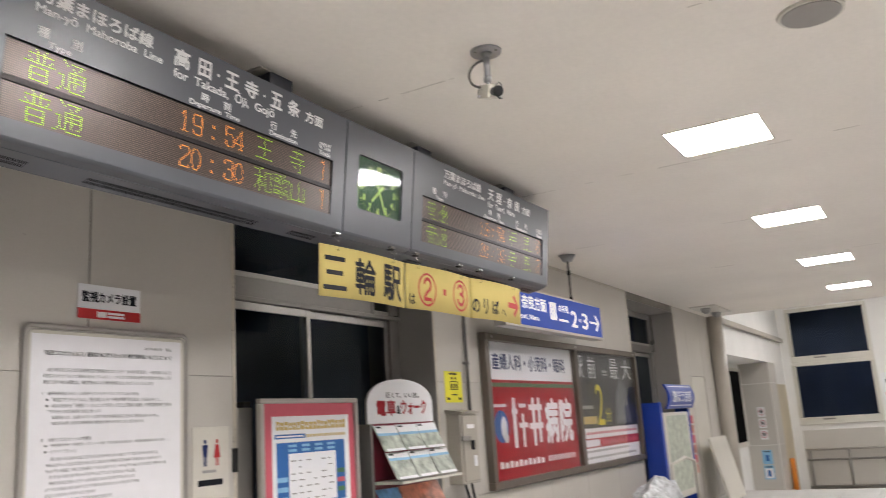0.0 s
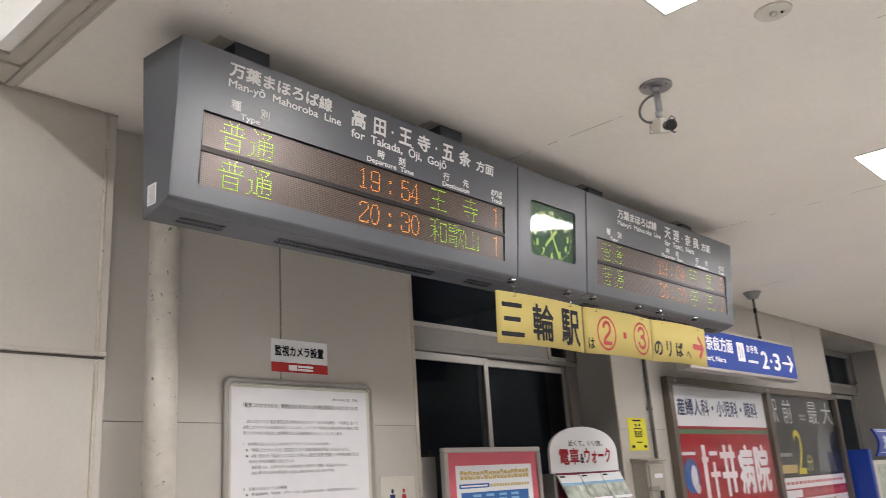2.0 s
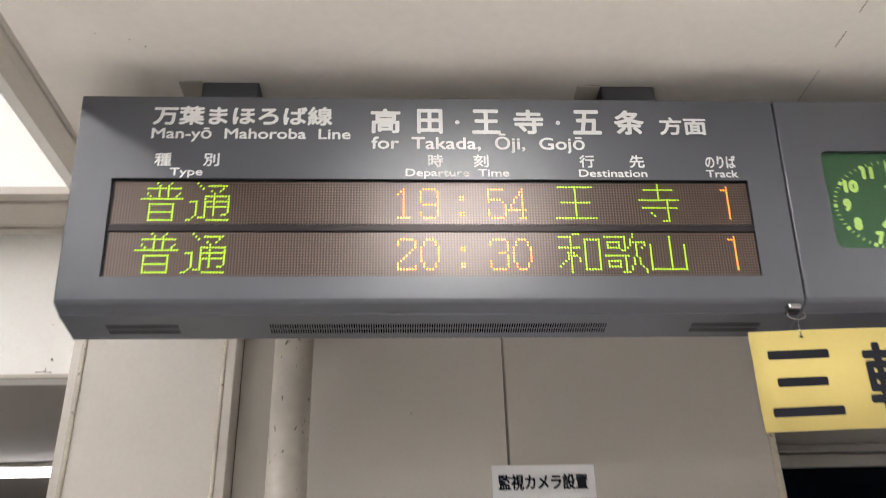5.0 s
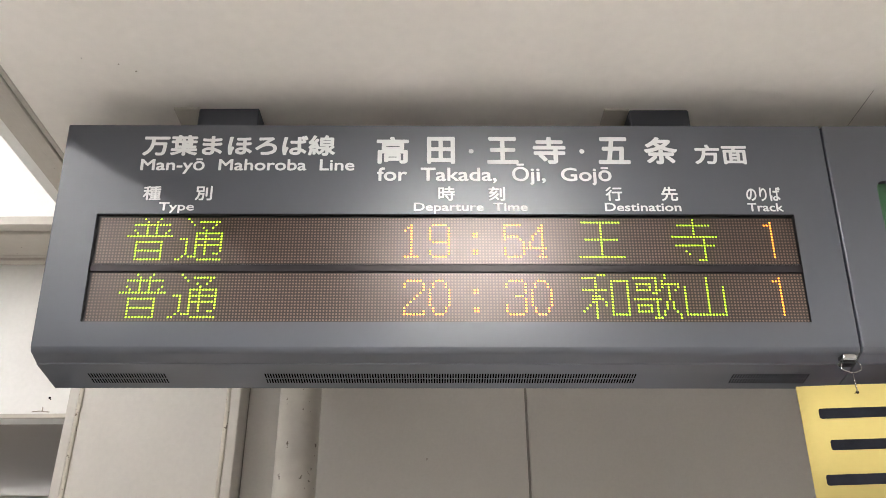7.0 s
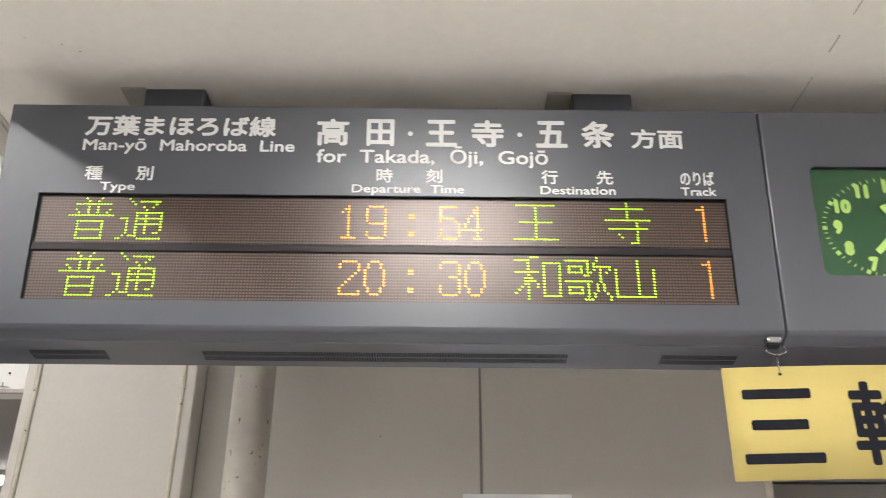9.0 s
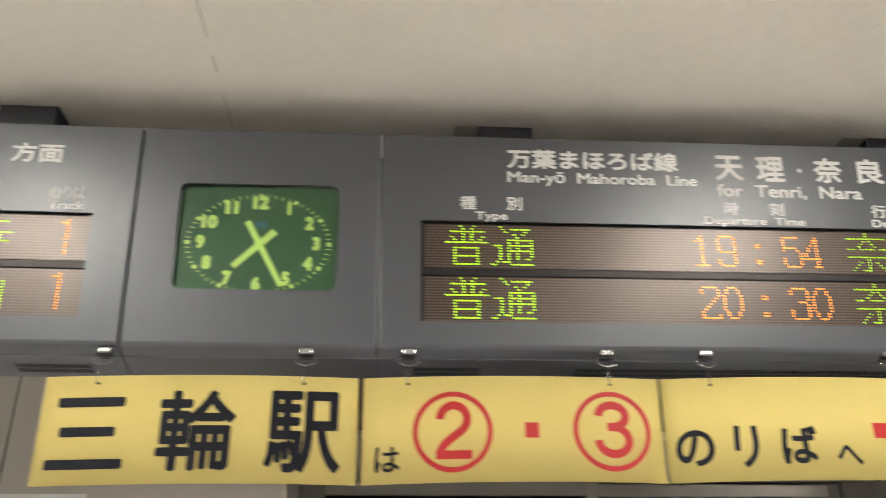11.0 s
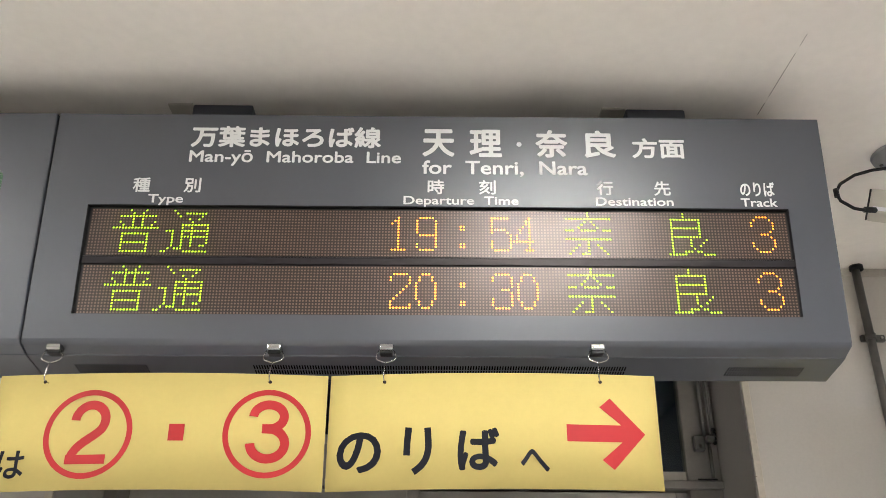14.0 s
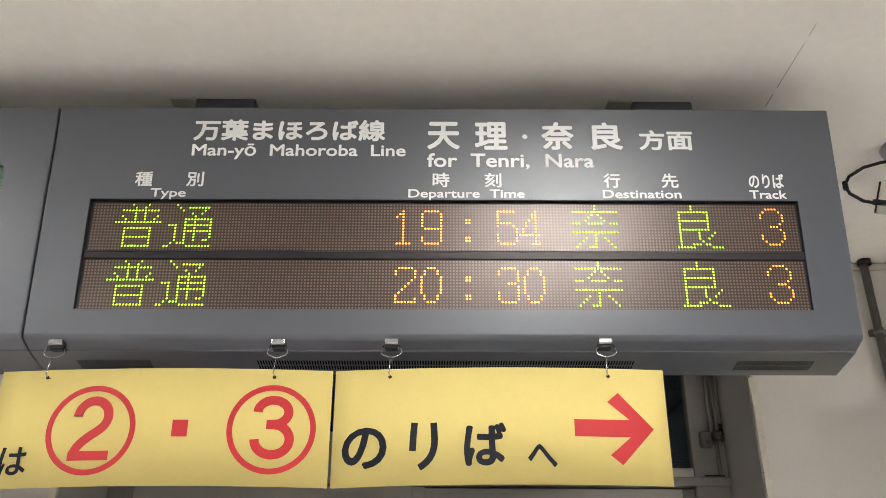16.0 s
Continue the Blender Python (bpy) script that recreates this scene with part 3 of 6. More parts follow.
def sliding_window(name, x0, x1, y, low, upper, label):
    """Window bay: fixed upper panes, each with its own sill height, over a pair of tall sliding sashes."""
    w = thing(name, (x0, y, 0), label, "window", kind="structure")
    part("window_frame", boxed(x0 + 0.004, x1 - 0.004, y - 0.02, y + 0.09, low, low + 0.035, 0.004, 1), M["alu_dark"], w)
    part("window_frame", boxed(x0 + 0.004, x1 - 0.004, y, y + 0.06, 3.15, 3.241, 0.004, 1), M["alu_dark"], w)
    for a, b in ((x0 + 0.004, x0 + 0.06), (x1 - 0.145, x1 - 0.004)):
        part("window_frame", boxed(a, b, y, y + 0.06, 0, 3.15, 0.004, 1), M["alu_dark"], w)
    for k, (a, b, high) in enumerate(upper):
        part("upper_rail", boxed(a, b, y + 0.008, y + 0.05, high - 0.04, high, 0.004, 1), M["alu"], w)
        if high - 0.04 > low + 0.036:
            part("transom_panel", boxed(a, b, y + 0.004, y + 0.05, low + 0.035, high - 0.04, 0.003, 1), M["alu_dark"], w)
        part("pane", facing(bar(bmesh.new(), on_wall(y + 0.03), a, b, high, 3.15), (0, -1, 0)), M["glass"], w)
        if k:
            part("mullion", boxed(a - 0.05, a, y, y + 0.06, low + 0.035, 3.15, 0.004, 1), M["alu_dark"], w)
    mid = x0 + 0.495 * (x1 - x0)
    for k, (a, b) in enumerate(((x0 + 0.06, mid + 0.03), (mid - 0.03, x1 - 0.145))):
        yy = y + 0.034 * k
        sash = part("sash", boxed(a, a + 0.05, yy, yy + 0.03, 0.03, low - 0.005, 0.003, 1), M["alu"] if k else M["alu_dark"], w)
        part("stile", boxed(b - 0.05, b, yy, yy + 0.03, 0.03, low - 0.005, 0.003, 1), M["alu_dark"] if k else M["alu"], sash)
        part("top_rail", boxed(a + 0.05, b - 0.05, yy, yy + 0.03, low - 0.062, low - 0.005, 0.003, 1), M["alu"], sash)
        part("bottom_rail", boxed(a + 0.05, b - 0.05, yy, yy + 0.03, 0.03, 0.13, 0.003, 1), M["alu_dark"], sash)
        part("pane", facing(bar(bmesh.new(), on_wall(yy + 0.014), a + 0.05, b - 0.05, 0.13, low - 0.062), (0, -1, 0)), M["glass"], sash)
    # winding gear for the upper pane: latch box, gear head, rods and a lower drive pipe
    lz = low + 0.155
    latch = part("latch", boxed(x1 - 0.11, x1 - 0.066, y - 0.035, y - 0.001, lz, lz + 0.065, 0.004, 1), M["conduit"], w)
    part("latch_bolt", cyl(bmesh.new(), (x1 - 0.088, y - 0.04, lz + 0.018), (x1 - 0.088, y - 0.034, lz + 0.018), 0.006, n=8), M["chrome"], latch)
    gear = part("gear_head", boxed(x1 - 0.062, x1 - 0.03, y - 0.06, y - 0.01, lz + 0.03, lz + 0.062, 0.006, 1), M["conduit"], w)
    bm = bmesh.new()
    for k in range(4):
        cyl(bm, (x1 - 0.03, y - 0.035, lz + 0.03 + 0.018 * k), (x1 - 0.02, y - 0.035, lz + 0.034 + 0.018 * k), 0.009, n=8)
    part("bolt_stack", bm, M["rubber"], gear)
    for dx, z0, z1, r in ((0.066, lz + 0.06, 3.2, 0.009), (0.041, lz + 0.05, 3.2, 0.005), (0.032, lz + 0.1, 3.2, 0.006), (0.05, low + 0.04, lz + 0.03, 0.008)):
        part("rod", cyl(bmesh.new(), (x1 - dx, y - 0.034, z0), (x1 - dx, y - 0.034, z1), r, n=8), M["conduit"], w)
    part("track_gap", boxed(x1 - 0.11, x1 - 0.03, y - 0.024, y - 0.019, low + 0.036, low + 0.042), M["rubber"], w)
    return w


sliding_window("window_1", *R1, DEEP, 2.515, ((R1[0] + 0.06, 4.38, 2.735), (4.43, R1[1] - 0.145, 2.591)), "aluminium sliding window onto a dark office")
sliding_window("window_2", *R2, DEEP2, 2.56, ((R2[0] + 0.06, R2[1] - 0.145, 2.725),), "aluminium sliding window in the farther bay")
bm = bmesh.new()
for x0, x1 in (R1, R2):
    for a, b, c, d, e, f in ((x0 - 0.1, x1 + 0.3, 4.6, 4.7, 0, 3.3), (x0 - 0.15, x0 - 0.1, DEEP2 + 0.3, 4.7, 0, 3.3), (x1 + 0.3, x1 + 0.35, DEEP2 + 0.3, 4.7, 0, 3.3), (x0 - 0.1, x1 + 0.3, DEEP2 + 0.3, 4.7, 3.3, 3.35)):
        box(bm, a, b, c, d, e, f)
structure("wall_office", bm, M["night"], "dark blue walls standing in for the unlit office behind the sliding windows", "wall")
since = set(bpy.data.objects)
for z0, z1 in ((0.98, 2.66), (2.66, 4.15)):
    w = thing("window_far", (FAR, -1.0, z0), "large dark window in a pale metal frame", "window", kind="structure")
    for y0, y1 in ((-1.13, 0.93), (-3.4, -1.75)):
        low = 0.2 if z0 < 1 else 0.17
        for a, b, c, d in ((y0, y1, z0, z0 + low), (y0, y1, z1 - 0.1, z1), (y0, y0 + 0.1, z0 + low, z1 - 0.1), (y1 - 0.1, y1, z0 + low, z1 - 0.1)):
            part("window_frame", boxed(FAR - 0.06, FAR + 0.08, a, b, c, d, 0.01, 1), M["steel_white"], w)
        part("pane", facing(bar(bmesh.new(), lambda u, v: (FAR + 0.02, u, v), y0 + 0.1, y1 - 0.1, z0 + low, z1 - 0.1), (-1, 0, 0)), M["glass"], w)
        part("latch", boxed(FAR - 0.08, FAR - 0.06, y1 - 0.9, y1 - 0.6, z0 + low - 0.08, z0 + low - 0.04, 0.004, 1), M["alu_dark"], w)
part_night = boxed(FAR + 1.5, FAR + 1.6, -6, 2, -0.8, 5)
tagged(part("backdrop", part_night, M["night"]), "dark blue sheet standing in for the night outside the far windows", "backdrop", kind="structure")
settle(since, 1.031)

# ---- ceiling lamps ----


def ceiling_lamp(x, y, z, first=None):
    if first:
        return copy_thing(first, pose(x, y, z))
    e = thing("ceiling_lamp", (x, y, z), "square recessed ceiling lamp, lit white", "lamp", "square ceiling lamps")
    bm = bmesh.new()
    for a, b, c, d in ((-0.312, 0.312, -0.312, -0.3), (-0.312, 0.312, 0.3, 0.312), (-0.312, -0.3, -0.3, 0.3), (0.3, 0.312, -0.3, 0.3)):
        box(bm, x + a, x + b, y + c, y + d, z - 0.006, z + 0.004)
    part("frame", bm, M["steel_white"], e)
    part("diffuser", boxed(x - 0.3, x + 0.3, y - 0.3, y + 0.3, z - 0.003, z + 0.0), M["lamp"], e)
    return e


LX, LY, STEP = 1.07, -1.525, 3.04
lamp0 = ceiling_lamp(LX, LY, CEIL)
for k in range(1, 5):
    ceiling_lamp(LX + STEP * k, LY, CEIL, lamp0)
# two unseen lamps farther south, added for the sheen low on the board
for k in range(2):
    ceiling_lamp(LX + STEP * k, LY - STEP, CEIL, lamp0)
for k in range(4):
    y = 0.45 - 1.5 * k
    e = thing("batten_lamp", (-1.62, y, 4.15), "slim white batten lamp on the raised ceiling, lit", "lamp", "batten lamps")
    part("batten", boxed(-1.69, -1.55, y - 1.26, y, 4.1, 4.15, 0.006, 1), M["steel_white"], e)
    part("diffuser", boxed(-1.67, -1.57, y - 1.25, y - 0.01, 4.075, 4.1, 0.01, 2), M["batten"], e)
# unseen far hall lamps, added to brighten its pale walls
for x, y in ((18.2, LY), (21.5, -0.9), (16.6, -2.6), (19.8, -2.6), (18.2, -4.2)):
    ceiling_lamp(x, y, 4.79, lamp0)
e = thing("tube_lamp", (-1.5, 2.68, 2.74), "bare fluorescent batten lamp under the grey soffit", "lamp")
part("batten", boxed(-2.5, -0.39, 2.63, 2.73, LINTEL - 0.022, LINTEL + 0.004, 0.005, 1), M["steel_white"], e)
part("tube", cyl(bmesh.new(), (-2.46, 2.68, LINTEL - 0.047), (-0.43, 2.68, LINTEL - 0.047), 0.018), M["tube"], e)

# ---- departure board ----
FT, FB = Vector((0, -0.019, 3.214)), Vector((0, 0.052, 2.589))
DOWN = (FB - FT).normalized()
OUT = Vector((1, 0, 0)).cross(DOWN)
if OUT.y > 0:
    OUT = -OUT
FL = (FB - FT).length


def sag(x):
    """The board dips a hair to the end of the first display and rises again over the clock and the second one."""
    return -0.0042 * (min(x, 1.917) - 0.9) + 0.004 * max(0.0, x - 1.917)


def face(x, v, w=0.0):
    """A point of the tilted board front: x along it, v metres down from its top edge, w proud of it."""
    return Vector((x, 0, sag(x))) + FT + DOWN * v + OUT * w


def on_face(w):
    return lambda u, v, lift=0.0: face(u, -v, w + lift)


def rounded(x0, x1, v0, v1, r, n=5):
    pts = []
    for cx, cv, a0 in ((x1 - r, v0 + r, -90), (x1 - r, v1 - r, 0), (x0 + r, v1 - r, 90), (x0 + r, v0 + r, 180)):
        for k in range(n + 1):
            a = radians(a0 + 90 * k / n)
            pts.append((cx + r * math.cos(a), cv + r * math.sin(a)))
    return pts


def housing(name, x0, x1, hole, parent, radius=0.002, depth=0.022, lining="black"):
    """One steel module: rounded front edges, an opening in the front, sloping underside."""
    bm = bmesh.new()
    back_t, back_b = (0.268, 3.236), (0.226, 2.556)
    r, re = 0.016, 0.0045
    ends = []
    for x in (x0, x1):
        s = 1 if x == x0 else -1
        ring_pts = []
        for inset, drop in ((0.0, re), (re * 0.3, re * 0.3), (re, 0.0)):
            xx = x + s * inset
            prof = [face(xx, drop * 0.5, -drop), face(xx, FL - r - drop * 0.4, -drop), face(xx, FL - 0.3 * r - drop * 0.3, -0.35 * r - drop * 0.5), face(xx, FL - drop * 0.1, -r - drop * 0.6),
                    Vector((xx, 0.1, 2.5806 + sag(xx))), Vector((xx, 0.102, 2.5776 + sag(xx))), Vector((xx, back_b[0], back_b[1] + sag(xx))), Vector((xx, back_t[0], back_t[1] + sag(xx)))]
            ring_pts.append([bm.verts.new(p) for p in prof])
        ends.append(ring_pts)
    a, b = ends
    strips = [a[0], a[1], a[2], b[2], b[1], b[0]]
    for p, q in zip(strips, strips[1:]):
        for k in range(len(p)):
            j = (k + 1) % len(p)
            if p is a[2] and q is b[2] and k == 0:
                continue
            f = bm.faces.new((p[k], q[k], q[j], p[j]))
            f.smooth = k in (1, 2) and p is a[2]
    bm.faces.new(a[0])
    bm.faces.new(b[0][::-1])
    # front sheet round the opening
    outer = [a[2][0], b[2][0], b[2][1], a[2][1]]
    hx0, hx1, hv0, hv1 = hole
    rim = rounded(hx0, hx1, hv0, hv1, radius)
    top = [bm.verts.new(face(x, v)) for x, v in rim]
    deep = [bm.verts.new(face(x, v, -depth)) for x, v in rim]
    n = len(rim)
    q = n // 4
    # corner groups follow: upper right, lower right, lower left, upper left
    groups = [top[0:q], top[q:2 * q], top[2 * q:3 * q], top[3 * q:]]
    corner = [outer[1], outer[2], outer[3], outer[0]]
    for g in range(4):
        for k in range(q - 1):
            bm.faces.new((corner[g], groups[g][k], groups[g][k + 1]))
        nxt = groups[(g + 1) % 4]
        bm.faces.new((corner[g], groups[g][-1], nxt[0], corner[(g + 1) % 4]))
    # a black lining paints the shadow of the recessed edge round a display
    for k in range(n):
        bm.faces.new((top[k], top[(k + 1) % n], deep[(k + 1) % n], deep[k])).material_index = 1
    bmesh.ops.recalc_face_normals(bm, faces=bm.faces)
    return part(name, bm, [M["housing"], M[lining]], parent)


BX0, BX1, BX2, BX3 = -0.117, 1.917, 2.588, 4.631
LV0, LV1 = 0.26, 0.55
board = thing("departure_board", (2.26, 0.1, 2.56), "grey steel departure board with two lit displays and clock", "departure board")
left_case = housing("display_case", BX0, BX1 - 0.002, (-0.004, 1.805, LV0, LV1), board)
clock_case = housing("clock_case", BX1 + 0.002, BX2 - 0.002, (2.036, 2.472, 0.164, 0.47), board, 0.022, 0.02, "housing")
right_case = housing("display_case", BX2 + 0.002, BX3, (2.703, 4.517, LV0 + 0.001, LV1 + 0.001), board)
part("seam_strip", boxed(BX1 - 0.02, BX1 + 0.02, 0.09, 0.2, 2.6, 3.2), M["black"], board)
part("seam_strip", boxed(BX2 - 0.02, BX2 + 0.02, 0.09, 0.2, 2.6, 3.2), M["black"], board)


def heading(parent, dx, line, east, latin, cols, dv=0.0):
    """White headings over one display. east: (text, x0, x1) words in large characters."""
    place = on_face(0.0015)
    ink = M["print_white"]
    letters(parent, ink, place, "万葉まほろば線", line[0], line[1], -(0.093 + dv), -(0.031 + dv), 0.034)
    letters(parent, ink, place, "Man-yō  Mahoroba  Line", line[0], line[2], -(0.136 + dv), -(0.103 + dv), 0.03, True)
    for ch, x0, x1 in east:
        if ch == "・":
            part("character", ring(bmesh.new(), place, (x0 + x1) / 2, -(0.078 + dv), 0.007, 0.007, n=12), ink, parent)
        else:
            letters(parent, ink, place, ch, x0, x1, -(0.116 + dv), -((0.057 if ch == "方面" else 0.035) + dv), 0.032)
    letters(parent, ink, place, latin[0], latin[1], latin[2], -(0.166 + dv), -(0.127 + dv), 0.03, True)
    for (k1, a0, a1), (k2, b0, b1), (en, c0, c1) in cols:
        letters(parent, ink, place, k1, a0, a1, -(0.223 + dv), -(0.182 + dv), 0.022)
        if k2:
            letters(parent, ink, place, k2, b0, b1, -(0.223 + dv), -(0.182 + dv), 0.022)
        letters(parent, ink, place, en, c0, c1, -(0.252 + dv), -(0.2285 + dv), 0.03, True)


heading(left_case, 0.0, (0.092, 0.606, 0.659),
        [("高", 0.716, 0.803), ("田", 0.851, 0.926), ("・", 0.96, 0.978), ("王", 1.011, 1.095), ("寺", 1.134, 1.222), ("・", 1.256, 1.274), ("五", 1.308, 1.393), ("条", 1.431, 1.521), ("方面", 1.565, 1.706)],
        ("for  Takada,  Ōji,  Gojō", 0.719, 1.339),
        [(("種", 0.109, 0.156), ("別", 0.245, 0.29), ("Type", 0.154, 0.246)), (("時", 0.881, 0.925), ("刻", 1.012, 1.056), ("Departure  Time", 0.817, 1.114)),
         (("行", 1.319, 1.363), ("先", 1.465, 1.509), ("Destination", 1.315, 1.514)), (("のりば", 1.688, 1.778), ("", 0, 0), ("Track", 1.687, 1.78))])
heading(right_case, 0.0, (2.949, 3.452, 3.506),
        [("天", 3.562, 3.648), ("理", 3.687, 3.773), ("・", 3.81, 3.828), ("奈", 3.862, 3.948), ("良", 3.992, 4.077), ("方面", 4.119, 4.261)],
        ("for  Tenri,  Nara", 3.562, 3.998),
        [(("種", 2.812, 2.857), ("別", 2.944, 2.988), ("Type", 2.855, 2.946)), (("時", 3.577, 3.621), ("刻", 3.711, 3.755), ("Departure  Time", 3.515, 3.814)),
         (("行", 4.019, 4.063), ("先", 4.169, 4.213), ("Destination", 4.015, 4.218)), (("のりば", 4.396, 4.487), ("", 0, 0), ("Track", 4.394, 4.49))], 0.004)


def dots(spec):
    """Rows of a dot character: '5,11/6,10/2-14' gives the lit columns row by row."""
    out = []
    for r, row in enumerate(spec.split("/")):
        for run in filter(None, row.split(",")):
            a, _, b = run.partition("-")
            out += [(r, c) for c in range(int(a), int(b or a) + 1)]
    return out


def narrow(cells):
    """The sixteen columns drawn above, on fifteen."""
    return sorted({(r, int(c * 14 / 15 + 0.5)) for r, c in cells})


DOT = {
    "普": narrow(dots("5,11/6,10/2-14/6,10/2,6,10,14/3,6,10,13/0-15//3-12/3,12/3,12/3-12/3,12/3,12/3-12")),
    "通": narrow(dots("3/4,7-14/5,13/9,12/10/6-15/6,10,15/1-3,6-15/3,6,10,15/3,6-15/3,6,10,15/3,6,10,15/3,6,10,13,14/2,4,5,6/0,1,7-15")),
    "王": narrow(dots("/1-14/7/7/7/7/7/2-13/7/7/7/7/7/0-15")),
    "寺": narrow(dots("7/7/2-13/7/7/7/0-15/11/11/1-14/11/4,11/5,11/11/9-11")),
    "和": narrow(dots("5-7/0-4/4,10-15/4,10,15/4,10,15/0-7,10,15/4,10,15/3-5,10,15/3-6,10,15/3,4,7,10,15/2,4,7,10,15/1,4,10,15/0,4,10,15/4,10-15/4")),
    "歌": narrow(dots("11/0-8,11/7,10/1-5,7,10-15/1,5,7,10,12,15/1-5,7,9,12,14/6,7,12/12/0-9,12/7,11,13/1-5,7,11,13/1,5,7,11,13/1-5,7,10,14/7,10,15/6,7,9,15")),
    "山": narrow(dots("/7/7/7/0,7,13/0,7,13/0,7,13/0,7,13/0,7,13/0,7,13/0,7,13/0,7,13/0,7,13/0-13")),
    "1": dots("//2/1,2/0,2/2/2/2/2/2/2/2/2/0-4"),
    "9": dots("//1-5/0,6/0,6/0,6/0,6/0,6/1-6/6/6/0,6/0,6/1-5"),
    ":": dots("/////0,1/0,1/////0,1/0,1"),
    "5": dots("//0-5/0/0/0/0-4/0,5/6/6/0,6/0,6/0,6/1-5"),
    "4": dots("//5/4,5/4,5/3,5/2,5/2,5/1,5/1,5/0-6/5/5/4-6"),
    "2": dots("//1-5/0,6/0,6/6/5/4/3/2/1/0/0,6/0-6"),
    "0": dots("//2-4/1,5/1,5/0,6/0,6/0,6/0,6/0,6/0,6/1,5/1,5/2-4"),
    "3": dots("//1-5/0,6/0,6/6/6/3-5/6/6/0,6/0,6/0,6/1-5"),
    "T1": dots("/2/0-2/2/2/2/2/2/2/2/2/2/2/2"),
    "T3": dots("/2-5/1,6/0,7/0,7/7/6/3-5/6/7/0,7/0,7/1,6/2-5"),
    "奈": narrow(dots("7/7/0-15/6,9/5,10/4,11/0-2,5-10,13-15///0-15/7/4,7,11/3,7,12/2,7,13/1,5-7,14")),
    "良": narrow(dots("5/5/1-11/1,11/1,11/1-11/1,11/1,11/1-11/1,7,13/1,7,12/1,8,11/1,9/1,5-7,10,11/0-5,12-15")),
}
PITCH = 0.00803


def display(parent, hx0, v0, rows):
    """Diode matrix of two rows of 224 by 16 lenses with a satin face. rows: characters with their first column and colour."""
    def sunk(x, v, w):
        """The diode panel leans back a little at its top, added to lower the lamps' highlight."""
        return face(x, v, w + 0.0037 - 0.026 * (v0 + 0.29 - v))

    x0, cols = hx0 + 0.005, 224
    back = bmesh.new()
    bar(back, lambda u, v, lift=0.0: sunk(u, -v, -0.0125), hx0 - 0.008, hx0 + 1.83, -(v0 + 0.30), -(v0 - 0.012))
    plate = part("diode_board", back, M["black"], parent)
    lit = [{}, {}]
    for r, row in enumerate(rows):
        for ch, c0, color in row:
            for rr, cc in DOT[ch]:
                lit[r][(rr, c0 + cc)] = color
    verts = {"off": ([], []), "led_green": ([], []), "led_orange": ([], [])}
    vrow = (v0 + 0.0025, v0 + 0.1565)
    sheet_v, sheet_f = [], []
    for r in range(2):
        g0 = len(sheet_v)
        sheet_v += [sunk(x0 + j * PITCH, vrow[r] + i * PITCH, -0.0070) for i in range(17) for j in range(cols + 1)]
        for i in range(16):
            for j in range(cols):
                color = lit[r].get((i, j))
                vs, fs = verts[color or "off"]
                rad = 0.0034 if color else 0.0026
                cx, cv = x0 + (j + 0.5) * PITCH, vrow[r] + (i + 0.5) * PITCH
                k0 = len(vs)
                rim = [(cx + rad * math.cos(math.pi / 3 * k), cv + rad * math.sin(math.pi / 3 * k)) for k in range(6)]
                vs += [sunk(x, v, {None: -0.0067, "led_green": -0.0098, "led_orange": -0.0088}[color]) for x, v in rim]
                fs.append(tuple(range(k0, k0 + 6)))
                a = g0 + i * (cols + 1) + j
                ul, ur, lr, ll = a, a + 1, a + cols + 2, a + cols + 1
                if not color:
                    sheet_f.append((ul, ur, lr, ll))
                    continue
                # lit diodes lie at the bottom of round wells, added to dim slanting views
                h = len(sheet_v)
                sheet_v += [sunk(x, v, -0.0070) for x, v in rim]
                sheet_f += [(h, lr, h + 1), (h + 1, lr, ll, h + 2), (h + 2, ll, h + 3), (h + 3, ul, h + 4), (h + 4, ul, ur, h + 5), (h + 5, ur, h), (h, ur, lr), (h + 3, ll, ul)]
    me = bpy.data.meshes.new("diode_mask")
    me.from_pydata([v - ORIGIN[parent] for v in sheet_v], [], sheet_f)
    me.materials.append(M["led_board"])
    ob = new("diode_mask", me)
    ob.parent = plate
    ORIGIN[ob] = ORIGIN[parent]
    tagged(ob, "dark brown satin mask with wells added to dim the lit diodes sideways", kind="stuff")
    for key, name, mat, label in (("off", "unlit_diode_field", "led_off", "unlit brown diode lenses"), ("led_green", "green_diode_field", "led_green", "lit yellow green diodes"), ("led_orange", "orange_diode_field", "led_orange", "lit orange diodes")):
        me = bpy.data.meshes.new(name)
        vs, fs = verts[key]
        me.from_pydata([v - ORIGIN[parent] for v in vs], [], fs)
        me.materials.append(M[mat])
        ob = new(name, me)
        ob.parent = plate
        ORIGIN[ob] = ORIGIN[parent]
        tagged(ob, label, kind="stuff")
    mid = bmesh.new()
    a, b = v0 + 0.0025 + 16 * PITCH + 0.0005, v0 + 0.1565 - 0.0005
    for p in ((a, b),):
        vs = [sunk(hx0, p[0], -0.0090), sunk(hx0 + 1.8145, p[0], -0.0090), sunk(hx0 + 1.8145, p[0] + 0.003, -0.0025), sunk(hx0 + 1.8145, p[1] - 0.003, -0.0025), sunk(hx0 + 1.8145, p[1], -0.0090), sunk(hx0, p[1], -0.0090), sunk(hx0, p[1] - 0.003, -0.0025), sunk(hx0, p[0] + 0.003, -0.0025)]
        vv = [mid.verts.new(v) for v in vs]
        mid.faces.new((vv[0], vv[1], vv[2], vv[7]))
        mid.faces.new((vv[7], vv[2], vv[3], vv[6]))
        mid.faces.new((vv[6], vv[3], vv[4], vv[5]))
    part("divider", mid, M["divider"], parent)


